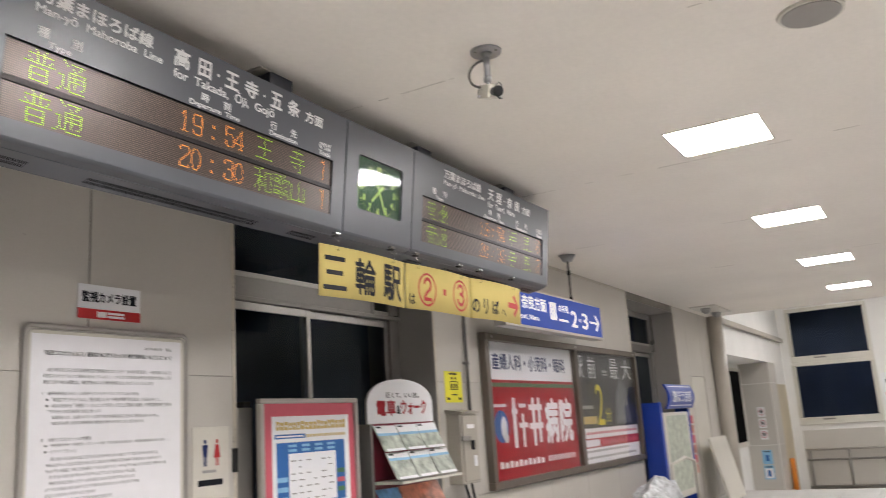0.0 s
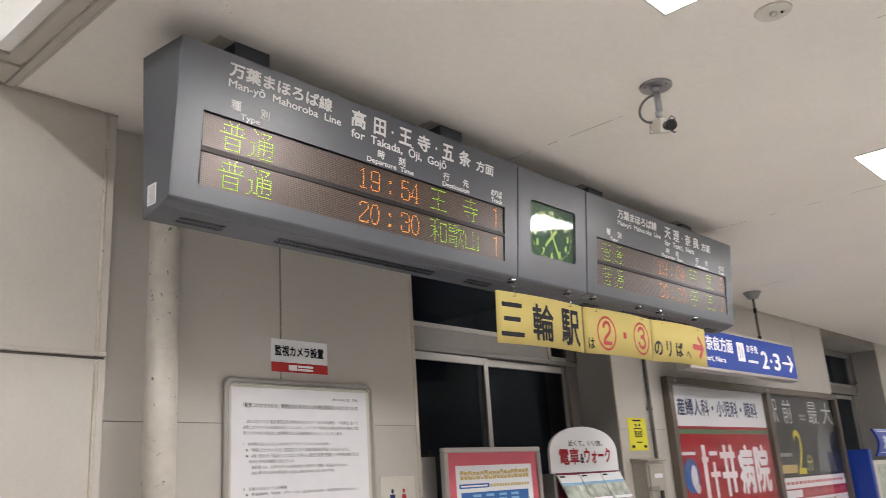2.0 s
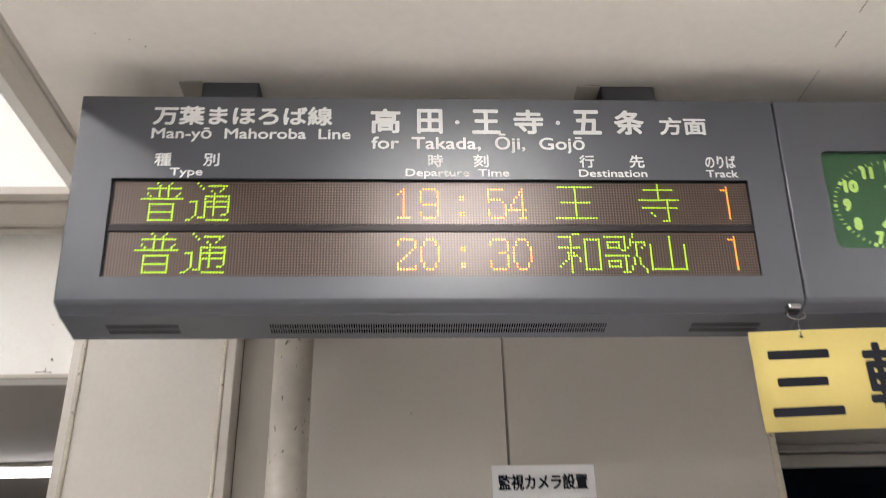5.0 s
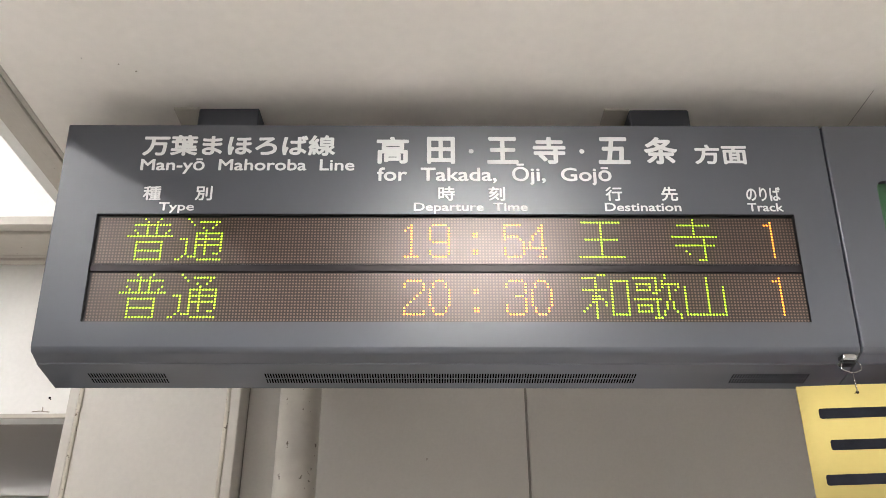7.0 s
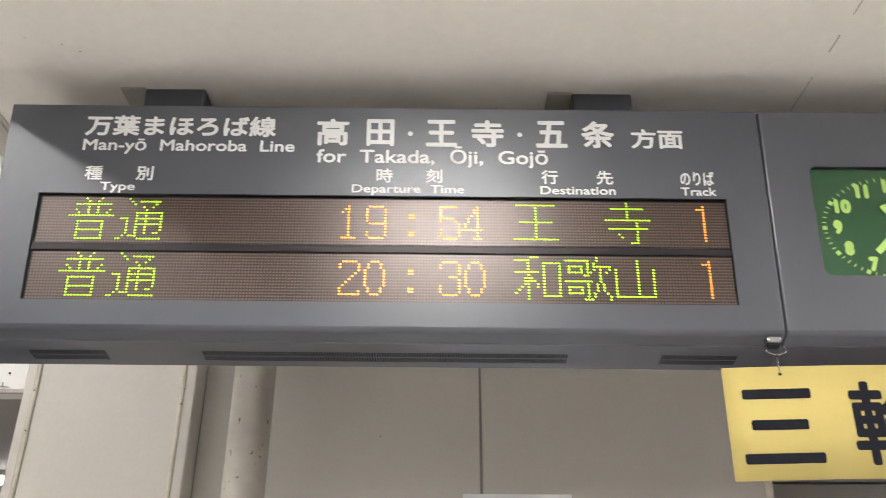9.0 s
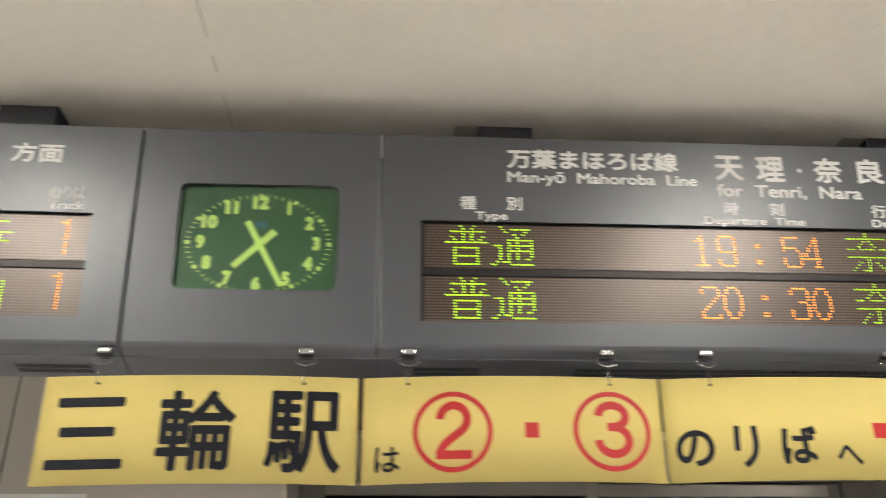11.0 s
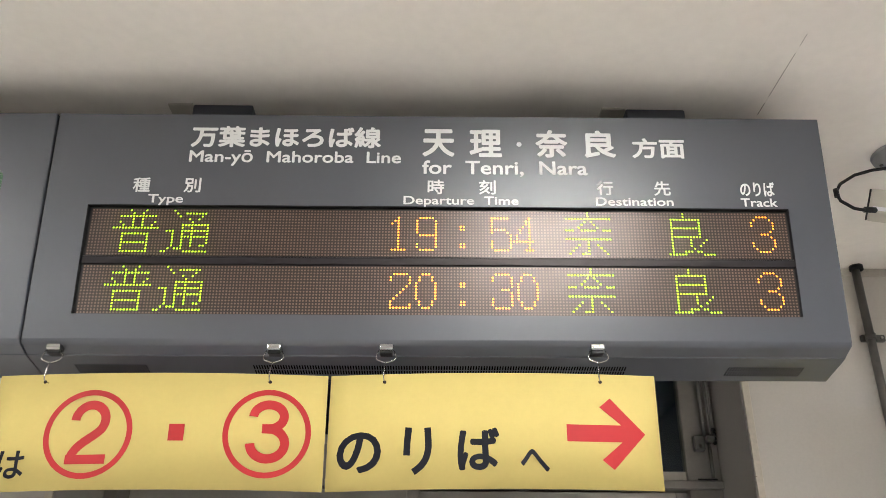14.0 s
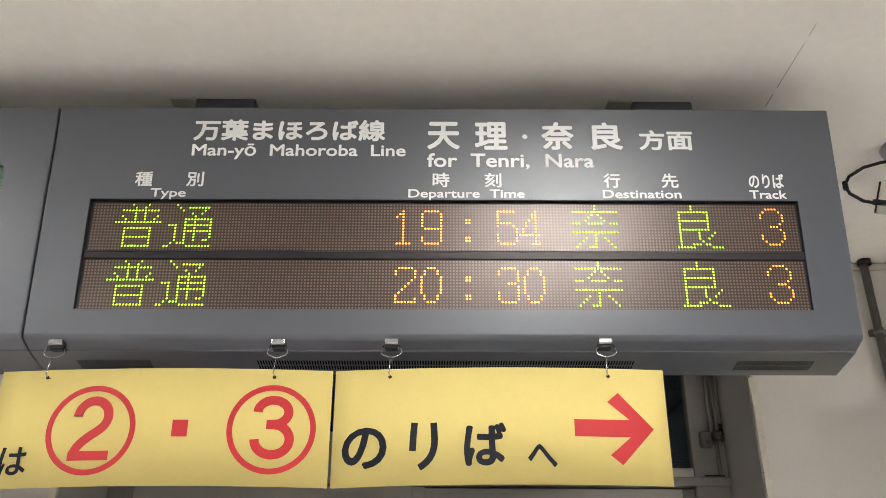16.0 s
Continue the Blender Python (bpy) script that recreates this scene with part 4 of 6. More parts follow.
G, O = "led_green", "led_orange"
display(left_case, -0.0005, 0.264, [
    [("普", 9, G), ("通", 25, G), ("1", 98, O), ("9", 106, O), (":", 120, O), ("5", 130, O), ("4", 137, O), ("王", 154, G), ("寺", 184, G), ("T1", 214, O)],
    [("普", 9, G), ("通", 25, G), ("2", 98, O), ("0", 106, O), (":", 120, O), ("3", 130, O), ("0", 138, O), ("和", 154, G), ("歌", 170, G), ("山", 186, G), ("T1", 214, O)]])
display(right_case, 2.7075, 0.266, [
    [("普", 7, G), ("通", 23, G), ("1", 96, O), ("9", 104, O), (":", 118, O), ("5", 128, O), ("4", 135, O), ("奈", 152, G), ("良", 185, G), ("T3", 212, O)],
    [("普", 7, G), ("通", 23, G), ("2", 96, O), ("0", 104, O), (":", 118, O), ("3", 128, O), ("0", 136, O), ("奈", 152, G), ("良", 185, G), ("T3", 212, O)]])

# clock between the displays
dial = part("dial", poly(bmesh.new(), on_face(-0.018), [(x, -v) for x, v in rounded(2.03, 2.478, 0.158, 0.476, 0.02)]), M["dial"], clock_case, "dark green clock dial")
CX, CV = 2.255, 0.333
for n in range(1, 13):
    a = radians(30 * n)
    x, v = CX + 0.158 * math.sin(a), CV - 0.118 * math.cos(a)
    v -= 0.002
    g = glyph(str(n))
    wide = max(0.011, 0.041 * (g[3] - g[2]) / (g[5] - g[4]))
    letters(dial, M["dial_mark"], on_face(-0.0168), str(n), x - wide / 2, x + wide / 2, -(v + 0.0205), -(v - 0.0205), 0.095, name="numeral")
bm = bmesh.new()
for n in range(60):
    a = radians(6 * n)
    x, v = CX + 0.193 * math.sin(a), -(CV - 0.14 * math.cos(a))
    d = Vector((math.sin(a), math.cos(a)))
    s = Vector((d.y, -d.x))
    l, t = (0.0062, 0.0058) if n % 5 == 0 else (0.0055, 0.0014)
    poly(bm, on_face(-0.0168), [(x + d.x * p * l + s.x * q * t, v + d.y * p * l + s.y * q * t) for p, q in ((-1, -1), (-1, 1), (1, 1), (1, -1))])
tagged(part("minute_marks", bm, M["dial_mark"], dial), kind="stuff")
part("dial_print", bar(bmesh.new(), on_face(-0.0169), CX - 0.012, CX + 0.022, -0.286, -0.272), M["dial_blue"], dial)


def pointer(name, tip, tail, wide, w):
    a, b = Vector((tip[0], -tip[1])), Vector((tail[0], -tail[1]))
    d = (a - b).normalized()
    s = Vector((-d.y, d.x)) * wide
    bm = poly(bmesh.new(), on_face(w), [tuple(p) for p in (b - s * 1.1, a - s * 0.9, a + s * 0.9, b + s * 1.1)])
    part(name, bm, M["dial_mark"], dial)


pointer("hour_pointer", (2.19, 0.401), (2.299, 0.298), 0.0095, -0.0145)
pointer("minute_pointer", (2.324, 0.456), (2.222, 0.27), 0.0082, -0.0125)
part("pointer_cap", ring(bmesh.new(), on_face(-0.0115), CX, -CV, 0.011, 0.011, n=20), M["dial_mark"], dial)
glass = part("dial_glass", facing(poly(bmesh.new(), on_face(-0.004), [(x, -v) for x, v in rounded(2.036, 2.472, 0.164, 0.47, 0.022)]), OUT), M["dial_glass"], clock_case)
glass.visible_shadow = False

# slotted vents in the sloping underside: flat strips coloured like dark openings
UP0, UP1 = Vector((0, 0.102, 2.5776)), Vector((0, 0.226, 2.556))
UD = (UP1 - UP0).normalized()
UN = Vector((0, UD.z, -UD.y))


def under(x, s):
    return Vector((x, 0, sag(x))) + UP0 + UD * s + UN * 0.0008


for x0, x1, case in ((-0.006, 0.19, left_case), (0.44, 1.385, left_case), (1.627, 1.818, left_case), (2.69, 2.87, right_case), (3.14, 4.09, right_case), (4.35, 4.545, right_case)):
    bm = bmesh.new()
    x = x0
    while x < x1:
        for s0, s1 in ((0.046, 0.068), (0.073, 0.095)):
            bm.faces.new([bm.verts.new(p) for p in (under(x, s0), under(x + 0.0036, s0), under(x + 0.0036, s1), under(x, s1))])
        x += 0.0068
    tagged(part("vent", bm, M["void"], case, "black slotted vent"), kind="stuff")
# rating label on the end of the housing
bm = boxed(BX0 - 0.0012, BX0, 0.135, 0.195, 2.6, 2.68)
label_plate = part("rating_label", bm, M["paper"], left_case)
bm = bmesh.new()
for k in range(8):
    bar(bm, lambda u, v: (BX0 - 0.002, u, v), 0.14, 0.19 - 0.006 * (k % 3), 2.606 + 0.009 * k, 2.611 + 0.009 * k)
part("print", bm, M["grey_plastic"], label_plate)
# hanger blocks up to the ceiling
for x, y in ((0.275, 0.095), (1.525, 0.105), (2.974, 0.14), (4.242, 0.138)):
    hanger = part("hanger", boxed(x - 0.087, x + 0.087, y, 0.26, 3.2, CEIL, 0.004, 1), M["housing_low"], board)
    part("hanger_plate", boxed(x - 0.16, x - 0.087, y - 0.006, 0.26, CEIL - 0.008, CEIL, 0.002, 1), M["trim"], hanger)

# ---- yellow direction boards on magnet hooks ----


def rise(x):
    return sag(x) + 0.0042 * (x - 0.9)


def sheet(u, v, x0, x1, w=0.0):
    """Point of a slightly bowed, slightly leaning board; it follows the rising end of the display above."""
    s = (u - (x0 + x1) / 2) / ((x1 - x0) / 2)
    return Vector((u, 0.068 + 0.012 * (2.514 - v) / 0.272 + 0.01 * s * s - 0.004 - w, v - 0.0055 * s * s + rise(u)))


def yellow_board(x0, x1, label):
    e = thing("direction_board", ((x0 + x1) / 2, 0.075, 2.514), label, "sign", "yellow direction boards")
    bm = bmesh.new()
    n = 16
    cols = []
    for k in range(n + 1):
        u = x0 + (x1 - x0) * k / n
        cols.append([bm.verts.new(sheet(u, v, x0, x1, w)) for v, w in ((2.242, 0), (2.514, 0), (2.514, -0.003), (2.242, -0.003))])
    for a, b in zip(cols, cols[1:]):
        for k in range(4):
            bm.faces.new((a[k], b[k], b[(k + 1) % 4], a[(k + 1) % 4])).smooth = k in (0, 2)
    bm.faces.new(cols[0])
    bm.faces.new(cols[-1][::-1])
    bmesh.ops.recalc_face_normals(bm, faces=bm.faces)
    part("board_sheet", bm, M["yellow"], e)
    return e, (lambda u, v, lift=0.0: sheet(u, v, x0, x1, 0.0012 + lift))


def fine(bm, size=0.04):
    """Splits long edges, so that flat cut-outs follow a bowed board."""
    for _ in range(3):
        long = [e for e in bm.edges if e.calc_length() > size]
        if not long:
            break
        bmesh.ops.subdivide_edges(bm, edges=long, cuts=1)
    return bm


def ribbon(bm, place, pts, wide):
    """A flat stroke of even width along points, with square ends."""
    pts = [Vector(p) for p in pts]
    pairs = []
    for i, p in enumerate(pts):
        d = (pts[min(i + 1, len(pts) - 1)] - pts[max(i - 1, 0)]).normalized()
        n = Vector((-d.y, d.x)) * wide / 2
        pairs.append((bm.verts.new(place(*(p + n))), bm.verts.new(place(*(p - n)))))
    for (a, b), (c, d) in zip(pairs, pairs[1:]):
        bm.faces.new((a, b, d, c))
    return bm


def arc(cx, cy, rx, ry, a0, a1, n=20):
    return [(cx + rx * math.cos(radians(a0 + (a1 - a0) * k / n)), cy + ry * math.sin(radians(a0 + (a1 - a0) * k / n))) for k in range(n + 1)]


def swing(p0, p1, p2, p3, n=12):
    """Points along a cubic curve."""
    p = [Vector(q) for q in (p0, p1, p2, p3)]
    return [tuple(p[0] * (1 - t) ** 3 + p[1] * 3 * t * (1 - t) ** 2 + p[2] * 3 * t * t * (1 - t) + p[3] * t ** 3) for t in (k / n for k in range(n + 1))]


def figure_two(place, cx, z0, z1):
    w, s = 0.047, 0.0215
    top = arc(cx, z1 - 0.0465, w - s / 2 - 0.001, 0.0465 - s / 2, 180, -22)
    tail = swing(top[-1], (cx + 0.026, z0 + 0.064), (cx - 0.028, z0 + 0.052), (cx - 0.0352, z0 + s * 0.6))
    bm = ribbon(bmesh.new(), place, top + tail[1:], s)
    return bar(bm, lambda u, v: place(u, v, 0.0003), cx - w + 0.001, cx + w, z0, z0 + s)


def figure_three(place, cx, z0, z1):
    h, s = z1 - z0, 0.0215
    mid = z0 + 0.542 * h
    r1, r2 = (z1 - mid) / 2 + s / 4, (mid - z0) / 2 + s / 4
    bm = ribbon(bmesh.new(), place, arc(cx - 0.002, z1 - r1, 0.036, r1 - s / 2, 180, -78, 26) + [(cx - 0.016, mid)], s)
    return ribbon(bm, lambda u, v: place(u, v, 0.0003), [(cx - 0.016, mid)] + arc(cx - 0.001, z0 + r2, 0.0405, r2 - s / 2, 78, -180, 26), s)


y1, p1 = yellow_board(1.747, 2.543, "yellow hanging board with the station name in black characters")
bm = bmesh.new()
write(bm, p1, "三", 1.776, 1.966, 2.279, 2.458, 0.02)
part("lettering", bm, M["ink"], y1)
part("lettering", write(bmesh.new(), p1, "輪", 2.042, 2.236, 2.272, 2.474, 0.022), M["ink"], y1)
part("lettering", write(bmesh.new(), p1, "駅", 2.31, 2.502, 2.268, 2.475, 0.022), M["ink"], y1)
y2, p2 = yellow_board(2.555, 3.342, "yellow hanging board with two ringed red track numbers")
part("lettering", write(bmesh.new(), p2, "は", 2.588, 2.652, 2.27, 2.334, 0.02), M["ink"], y2)
for cx, cz, draw in ((2.788, 2.3695, figure_two), (3.206, 2.372, figure_three)):
    part("number_ring", ring(bmesh.new(), p2, cx, cz, 0.1035, 0.1035, 0.872, 64), M["red"], y2)
    part("lettering", draw(p2, cx + (0.002 if cx < 3 else 0.004), cz - 0.07, cz + 0.078), M["red"], y2)
part("dot_mark", bar(bmesh.new(), p2, 2.976, 3.0125, 2.352, 2.391), M["red"], y2)
y3, p3 = yellow_board(3.349, 4.136, "yellow hanging board with black characters and a red arrow")
for ch, x0, x1, z0, z1 in (("の", 3.372, 3.476, 2.281, 2.376), ("ば", 3.655, 3.754, 2.283, 2.382), ("へ", 3.802, 3.87, 2.28, 2.332)):
    part("lettering", write(bmesh.new(), p3, ch, x0, x1, z0, z1, 0.034), M["ink"], y3)
bm = ribbon(bmesh.new(), p3, [(3.54, 2.384), (3.537, 2.35), (3.536, 2.319)], 0.0158)
ribbon(bm, p3, [(3.5845, 2.383)] + swing((3.5865, 2.352), (3.589, 2.312), (3.575, 2.295), (3.5515, 2.281)), 0.0158)
part("lettering", bm, M["ink"], y3)
bm = bmesh.new()
az = 2.371
poly(bm, p3, [(3.914, az - 0.02), (4.045, az - 0.02), (4.045, az + 0.02), (3.914, az + 0.02)])
poly(bm, p3, [(4.045, az - 0.02), (3.995, az - 0.062), (4.022, az - 0.084), (4.101, az), (4.022, az + 0.084), (3.995, az + 0.062), (4.045, az + 0.02)])
part("arrow", bm, M["red"], y3)


def magnet_hook(x, first=None):
    if first:
        return copy_thing(first, pose(x, 0.075, 2.57 + rise(x)))
    e = thing("magnet_hook", (x, 0.075, 2.57), "chrome magnet hook with a bent wire, holding a yellow board", "hook", "chrome magnet hooks")
    part("magnet", boxed(x - 0.0175, x + 0.0175, 0.052, 0.082, 2.57, 2.585, 0.004, 2), M["chrome"], e)
    part("magnet_base", boxed(x - 0.0165, x + 0.0165, 0.06, 0.088, 2.562, 2.571, 0.002, 1), M["rubber"], e)
    bm = bmesh.new()
    tube(bm, [(x - 0.018, 0.062, 2.57), (x - 0.0235, 0.059, 2.556), (x - 0.024, 0.057, 2.548), (x - 0.019, 0.056, 2.543), (x - 0.004, 0.055, 2.5375), (x + 0.004, 0.055, 2.5375), (x + 0.019, 0.056, 2.543), (x + 0.025, 0.057, 2.549), (x + 0.024, 0.059, 2.558), (x + 0.018, 0.062, 2.57)], 0.0016, 6)
    tube(bm, [(x, 0.055, 2.538), (x - 0.003, 0.053, 2.52), (x - 0.004, 0.05, 2.501), (x - 0.003, 0.051, 2.493), (x - 0.001, 0.058, 2.489), (x, 0.075, 2.491)], 0.0016, 6)
    part("wire", bm, M["chrome"], e)
    part("hole", ring(bmesh.new(), lambda u, v: (u, 0.0555, v), x - 0.001, 2.4885, 0.0045, 0.0042, n=12), M["hole"], e)
    return e


hook = magnet_hook(1.884)
for x in (2.403, 2.672, 3.207, 3.481, 4.0):
    magnet_hook(x, hook)

# ---- pipes and ceiling fittings ----
DX, DY, DR = 0.396, 0.975, 0.072
e = thing("drain_pipe", (DX, DY, 0), "beige painted round drain pipe standing at the wall", "pipe")
part("pipe", cyl(bmesh.new(), (DX, DY, 0), (DX, DY, CEIL), DR, n=40), M["pipe"], e)
for z in (0.4, 1.4, 3.33):
    part("pipe_collar", cyl(bmesh.new(), (DX, DY, z - 0.012), (DX, DY, z + 0.012), DR + 0.0015, n=40), M["pipe"], e)
bm = bmesh.new()
for k, z in enumerate((1.535, 1.543, 1.551)):
    tube(bm, [(DX + (DR + 0.003) * math.cos(a), DY + (DR + 0.003) * math.sin(a), z + 0.004 * math.sin(a * 2 + k)) for a in (2 * math.pi * i / 28 for i in range(29))], 0.0025, 6)
tube(bm, [(DX - 0.045, DY - 0.06, 1.545), (DX - 0.06, DY - 0.072, 1.55), (DX - 0.085, DY - 0.07, 1.538)], 0.0022, 6)
M["twine"] = surface("green twine", (0.02, 0.16, 0.05), 0.8, vary=0.2)
tagged(part("twine", bm, M["twine"]), "green twine wound round the drain pipe", "twine")
e = thing("conduit", (5.36, 1.24, 1.7), "thin grey steel conduit clipped up the wall", "pipe")
part("pipe", cyl(bmesh.new(), (5.335, EAST - 0.03, 1.2), (5.34, EAST - 0.03, CEIL), 0.0165, n=16), M["conduit"], e)
part("end_cap", cyl(bmesh.new(), (5.345, EAST - 0.03, CEIL - 0.02), (5.345, EAST - 0.03, CEIL), 0.027, n=16), M["rubber"], e)
for z in (3.05, 2.12):
    clip = part("clip", boxed(5.31, 5.405, EAST - 0.02, EAST, z - 0.014, z + 0.014, 0.003, 1), M["conduit"], e)
    part("clip_loop", cyl(bmesh.new(), (5.34, EAST - 0.03, z - 0.012), (5.34, EAST - 0.03, z + 0.012), 0.0205, n=16), M["conduit"], clip)
    part("screw", cyl(bmesh.new(), (5.388, EAST - 0.019, z), (5.388, EAST - 0.026, z), 0.006, n=10), M["chrome"], clip)
since = set(bpy.data.objects)
e = thing("far_pipe", (14.95, 1.05, 0), "beige round drain pipe at the end of the ceiling", "pipe")
part("pipe", cyl(bmesh.new(), (14.95, 1.02, -0.0), (14.95, 1.02, 3.3), 0.14, n=28), M["trim"], e)
settle(since, 1.031)


def surveillance_camera(loc, turn, label, long=0.2, cable_turn=0.0, wide=0.072, h=0.094, rp=0.092, drop=0.13, lead=False, tip=9):
    """Box camera on a ball stem under a round ceiling plate; its lens points along +x before the turn."""
    e = thing("surveillance_camera", (0, 0, 0), label, "camera", "ceiling cameras")
    bm = cyl(bmesh.new(), (0, 0, -0.012), (0, 0, 0), rp * 0.96, rp, 36)
    plate = part("ceiling_plate", bm, M["cam_mount"], e)
    for a in (30, 150, 270):
        x, y = rp * 0.74 * math.cos(radians(a)), rp * 0.74 * math.sin(radians(a))
        part("screw", cyl(bmesh.new(), (x, y, -0.015), (x, y, -0.01), 0.006, n=10), M["conduit"], plate)
    low = drop - 0.04
    bm = cyl(bmesh.new(), (0, 0, -0.035), (0, 0, -0.012), 0.017, 0.03, 24)
    cyl(bm, (0, 0, -low), (0, 0, -0.035), 0.0165, n=20)
    part("stem", bm, M["cam_mount"], e)
    bm = cyl(bmesh.new(), (0, 0, -drop + 0.012), (0, 0, -low), 0.012, 0.02, 20)
    cyl(bm, (0, 0, -drop - 0.003), (0, 0, -drop + 0.012), 0.008, n=12)
    box(bm, -0.026, -0.012, -0.012, 0.012, -low - 0.02, -low + 0.012, 0.003, 1)
    part("ball_joint", bm, M["cam_mount"], e)
    tilt = Matrix.Translation((0, 0, -drop)) @ Matrix.Rotation(radians(tip), 4, "Y")
    w = wide / 2
    back = -0.45 * long if lead else -0.6 * long
    end = long + back

    def tipped(bm):
        bmesh.ops.transform(bm, matrix=tilt, verts=bm.verts)
        return bm

    body = part("camera_body", tipped(boxed(back, end, -w, w, -h, 0, 0.006, 2)), M["cam_body"], e)
    part("rear_panel", tipped(boxed(back - 0.005, back + 0.001, -w + 0.002, w - 0.002, -h + 0.002, -0.002, 0.002, 1)), M["rubber"], body)
    for s in (-1, 1):
        part("maker_mark", tipped(boxed(back + 0.35 * long, back + 0.5 * long, s * (w + 0.0008), s * (w + 0.0002), -0.42 * h, -0.36 * h)), M["grey_plastic"], body)
        part("sticker", tipped(boxed(back + 0.06 * long, back + 0.3 * long, s * (w + 0.0009), s * (w + 0.0001), -0.92 * h, -0.76 * h)), M["paper"], body)
    r = 0.3 * h + 0.004
    bm = cyl(bmesh.new(), (end, 0, -h / 2), (end + 0.03, 0, -h / 2), r * 0.86, n=24)
    cyl(bm, (end + 0.03, 0, -h / 2), (end + 0.055, 0, -h / 2), r, r * 1.08, 24)
    lens = part("lens_barrel", tipped(bm), M["rubber"], e)
    part("front_glass", tipped(cyl(bmesh.new(), (end + 0.0545, 0, -h / 2), (end + 0.0565, 0, -h / 2), r * 0.8, n=24)), M["rubber"], lens)
    if lead:
        # grey flexible sleeve with a red plug, and a black lens lead bent round the barrel
        pts = [(-0.012, 0, -0.045)] + [(-0.03 - 0.07 * math.sin(math.pi * k / 10), 0, -0.105 + 0.06 * math.cos(math.pi * k / 10) - 0.02 * k / 10) for k in range(11)]
        bm = tube(bmesh.new(), pts, 0.0062, 10)
        bmesh.ops.rotate(bm, cent=(0, 0, 0), matrix=Matrix.Rotation(radians(cable_turn), 3, "Z"), verts=bm.verts)
        part("cable", bm, M["conduit"], e)
        bm = cyl(bmesh.new(), (-0.034, 0, -0.185), (-0.014, 0, -0.187), 0.01, n=10)
        bmesh.ops.rotate(bm, cent=(0, 0, 0), matrix=Matrix.Rotation(radians(cable_turn), 3, "Z"), verts=bm.verts)
        part("plug", bm, M["red"], e)
        pts = [(end - 0.03, w + 0.006, -h * 0.75), (end + 0.01, w + 0.012, -h * 0.95), (end + 0.05, w * 0.4, -h * 1.05), (end + 0.062, -w * 0.6, -h * 0.8), (end + 0.06, -w * 0.8, -h * 0.2), (end + 0.05, 0.0, h * 0.12), (end + 0.035, w * 0.8, -h * 0.05), (end + 0.015, w + 0.004, -h * 0.4)]
        part("lens_lead", tipped(tube(bmesh.new(), pts, 0.0026, 8)), M["rubber"], e)
    else:
        bm = tube(bmesh.new(), [(-0.012, 0, -0.056), (-0.06, 0.0, -0.056), (-0.11, 0.0, -0.064), (-0.17, 0.0, -0.083), (-0.222, 0.0, -0.116), (-0.242, 0, -0.148), (-0.232, 0.0, -0.176), (-0.196, 0, -0.202), (-0.165, 0, -0.208), (-0.126, 0, -0.208)], 0.0052, 10)
        tube(bm, [(-0.24, 0, -0.135), (-0.24, 0, -0.162)], 0.0085, 8)
        tube(bm, [(-0.165, 0, -0.206), (-0.13, 0, -0.208)], 0.0095, 8)
        bmesh.ops.rotate(bm, cent=(0, 0, 0), matrix=Matrix.Rotation(radians(cable_turn), 3, "Z"), verts=bm.verts)
        part("cable", bm, M["rubber"], e)
        loop = tube(bmesh.new(), [(end + 0.05 - 0.01 * abs(math.cos(a)), 0.045 * math.cos(a), -drop - 0.005 - h / 2 - 0.02 + 0.05 * math.sin(a)) for a in (math.pi * i / 10 for i in range(-2, 13))], 0.003, 6)
        part("lens_lead", loop, M["rubber"], e)
    e.matrix_basis = Matrix.Translation(loc) @ Matrix.Rotation(radians(turn), 4, "Z")
    return e


surveillance_camera((1.935, -0.87, CEIL), -127, "small cream box camera hung from the ceiling by a plate", 0.119, 42, 0.06, 0.068, 0.0795, 0.18, True, 20)
surveillance_camera((5.09, 0.365, CEIL), -22, "cream box camera with a looped black cable, under the ceiling", 0.2, 22, h=0.084, drop=0.162, tip=19)

e = thing("ceiling_sensor", (1.706, -1.541, CEIL), "round white ceiling fitting with a small bulb", "sensor")
part("plate", cyl(bmesh.new(), (1.706, -1.541, CEIL - 0.008), (1.706, -1.541, CEIL), 0.07, 0.076, 36), M["steel_white"], e)
bm = bmesh.new()
bmesh.ops.create_uvsphere(bm, u_segments=14, v_segments=8, radius=0.016, matrix=Matrix.Translation((1.706, -1.541, CEIL - 0.01)))
part("bulb", bm, M["alu"], e)
part("pin", cyl(bmesh.new(), (1.721, -1.571, CEIL - 0.014), (1.721, -1.571, CEIL - 0.008), 0.006, n=10), M["rubber"], e)
e = thing("ceiling_speaker", (2.542, -2.307, CEIL), "round grey ceiling loudspeaker grille", "loudspeaker")
part("rim", cyl(bmesh.new(), (2.542, -2.307, CEIL - 0.012), (2.542, -2.307, CEIL), 0.148, 0.155, 40), M["steel_white"], e)
part("grille", cyl(bmesh.new(), (2.542, -2.307, CEIL - 0.016), (2.542, -2.307, CEIL - 0.011), 0.132, 0.137, 40), M["grille"], e)
since = set(bpy.data.objects)
DZ = 3.305
e = thing("dome_camera", (13.4, 0.82, DZ), "square ceiling plate with two grey dome cameras", "camera")
part("plate", boxed(13.0, 14.3, 0.55, 1.0, DZ - 0.02, DZ, 0.005, 1), M["steel_white"], e)
for x in (13.3, 14.1):
    bm = bmesh.new()
    bmesh.ops.create_uvsphere(bm, u_segments=20, v_segments=10, radius=0.085, matrix=Matrix.Translation((x, 0.78, DZ - 0.03)))
    part("dome", bm, M["grey_plastic"], e)
settle(since, 1.031)

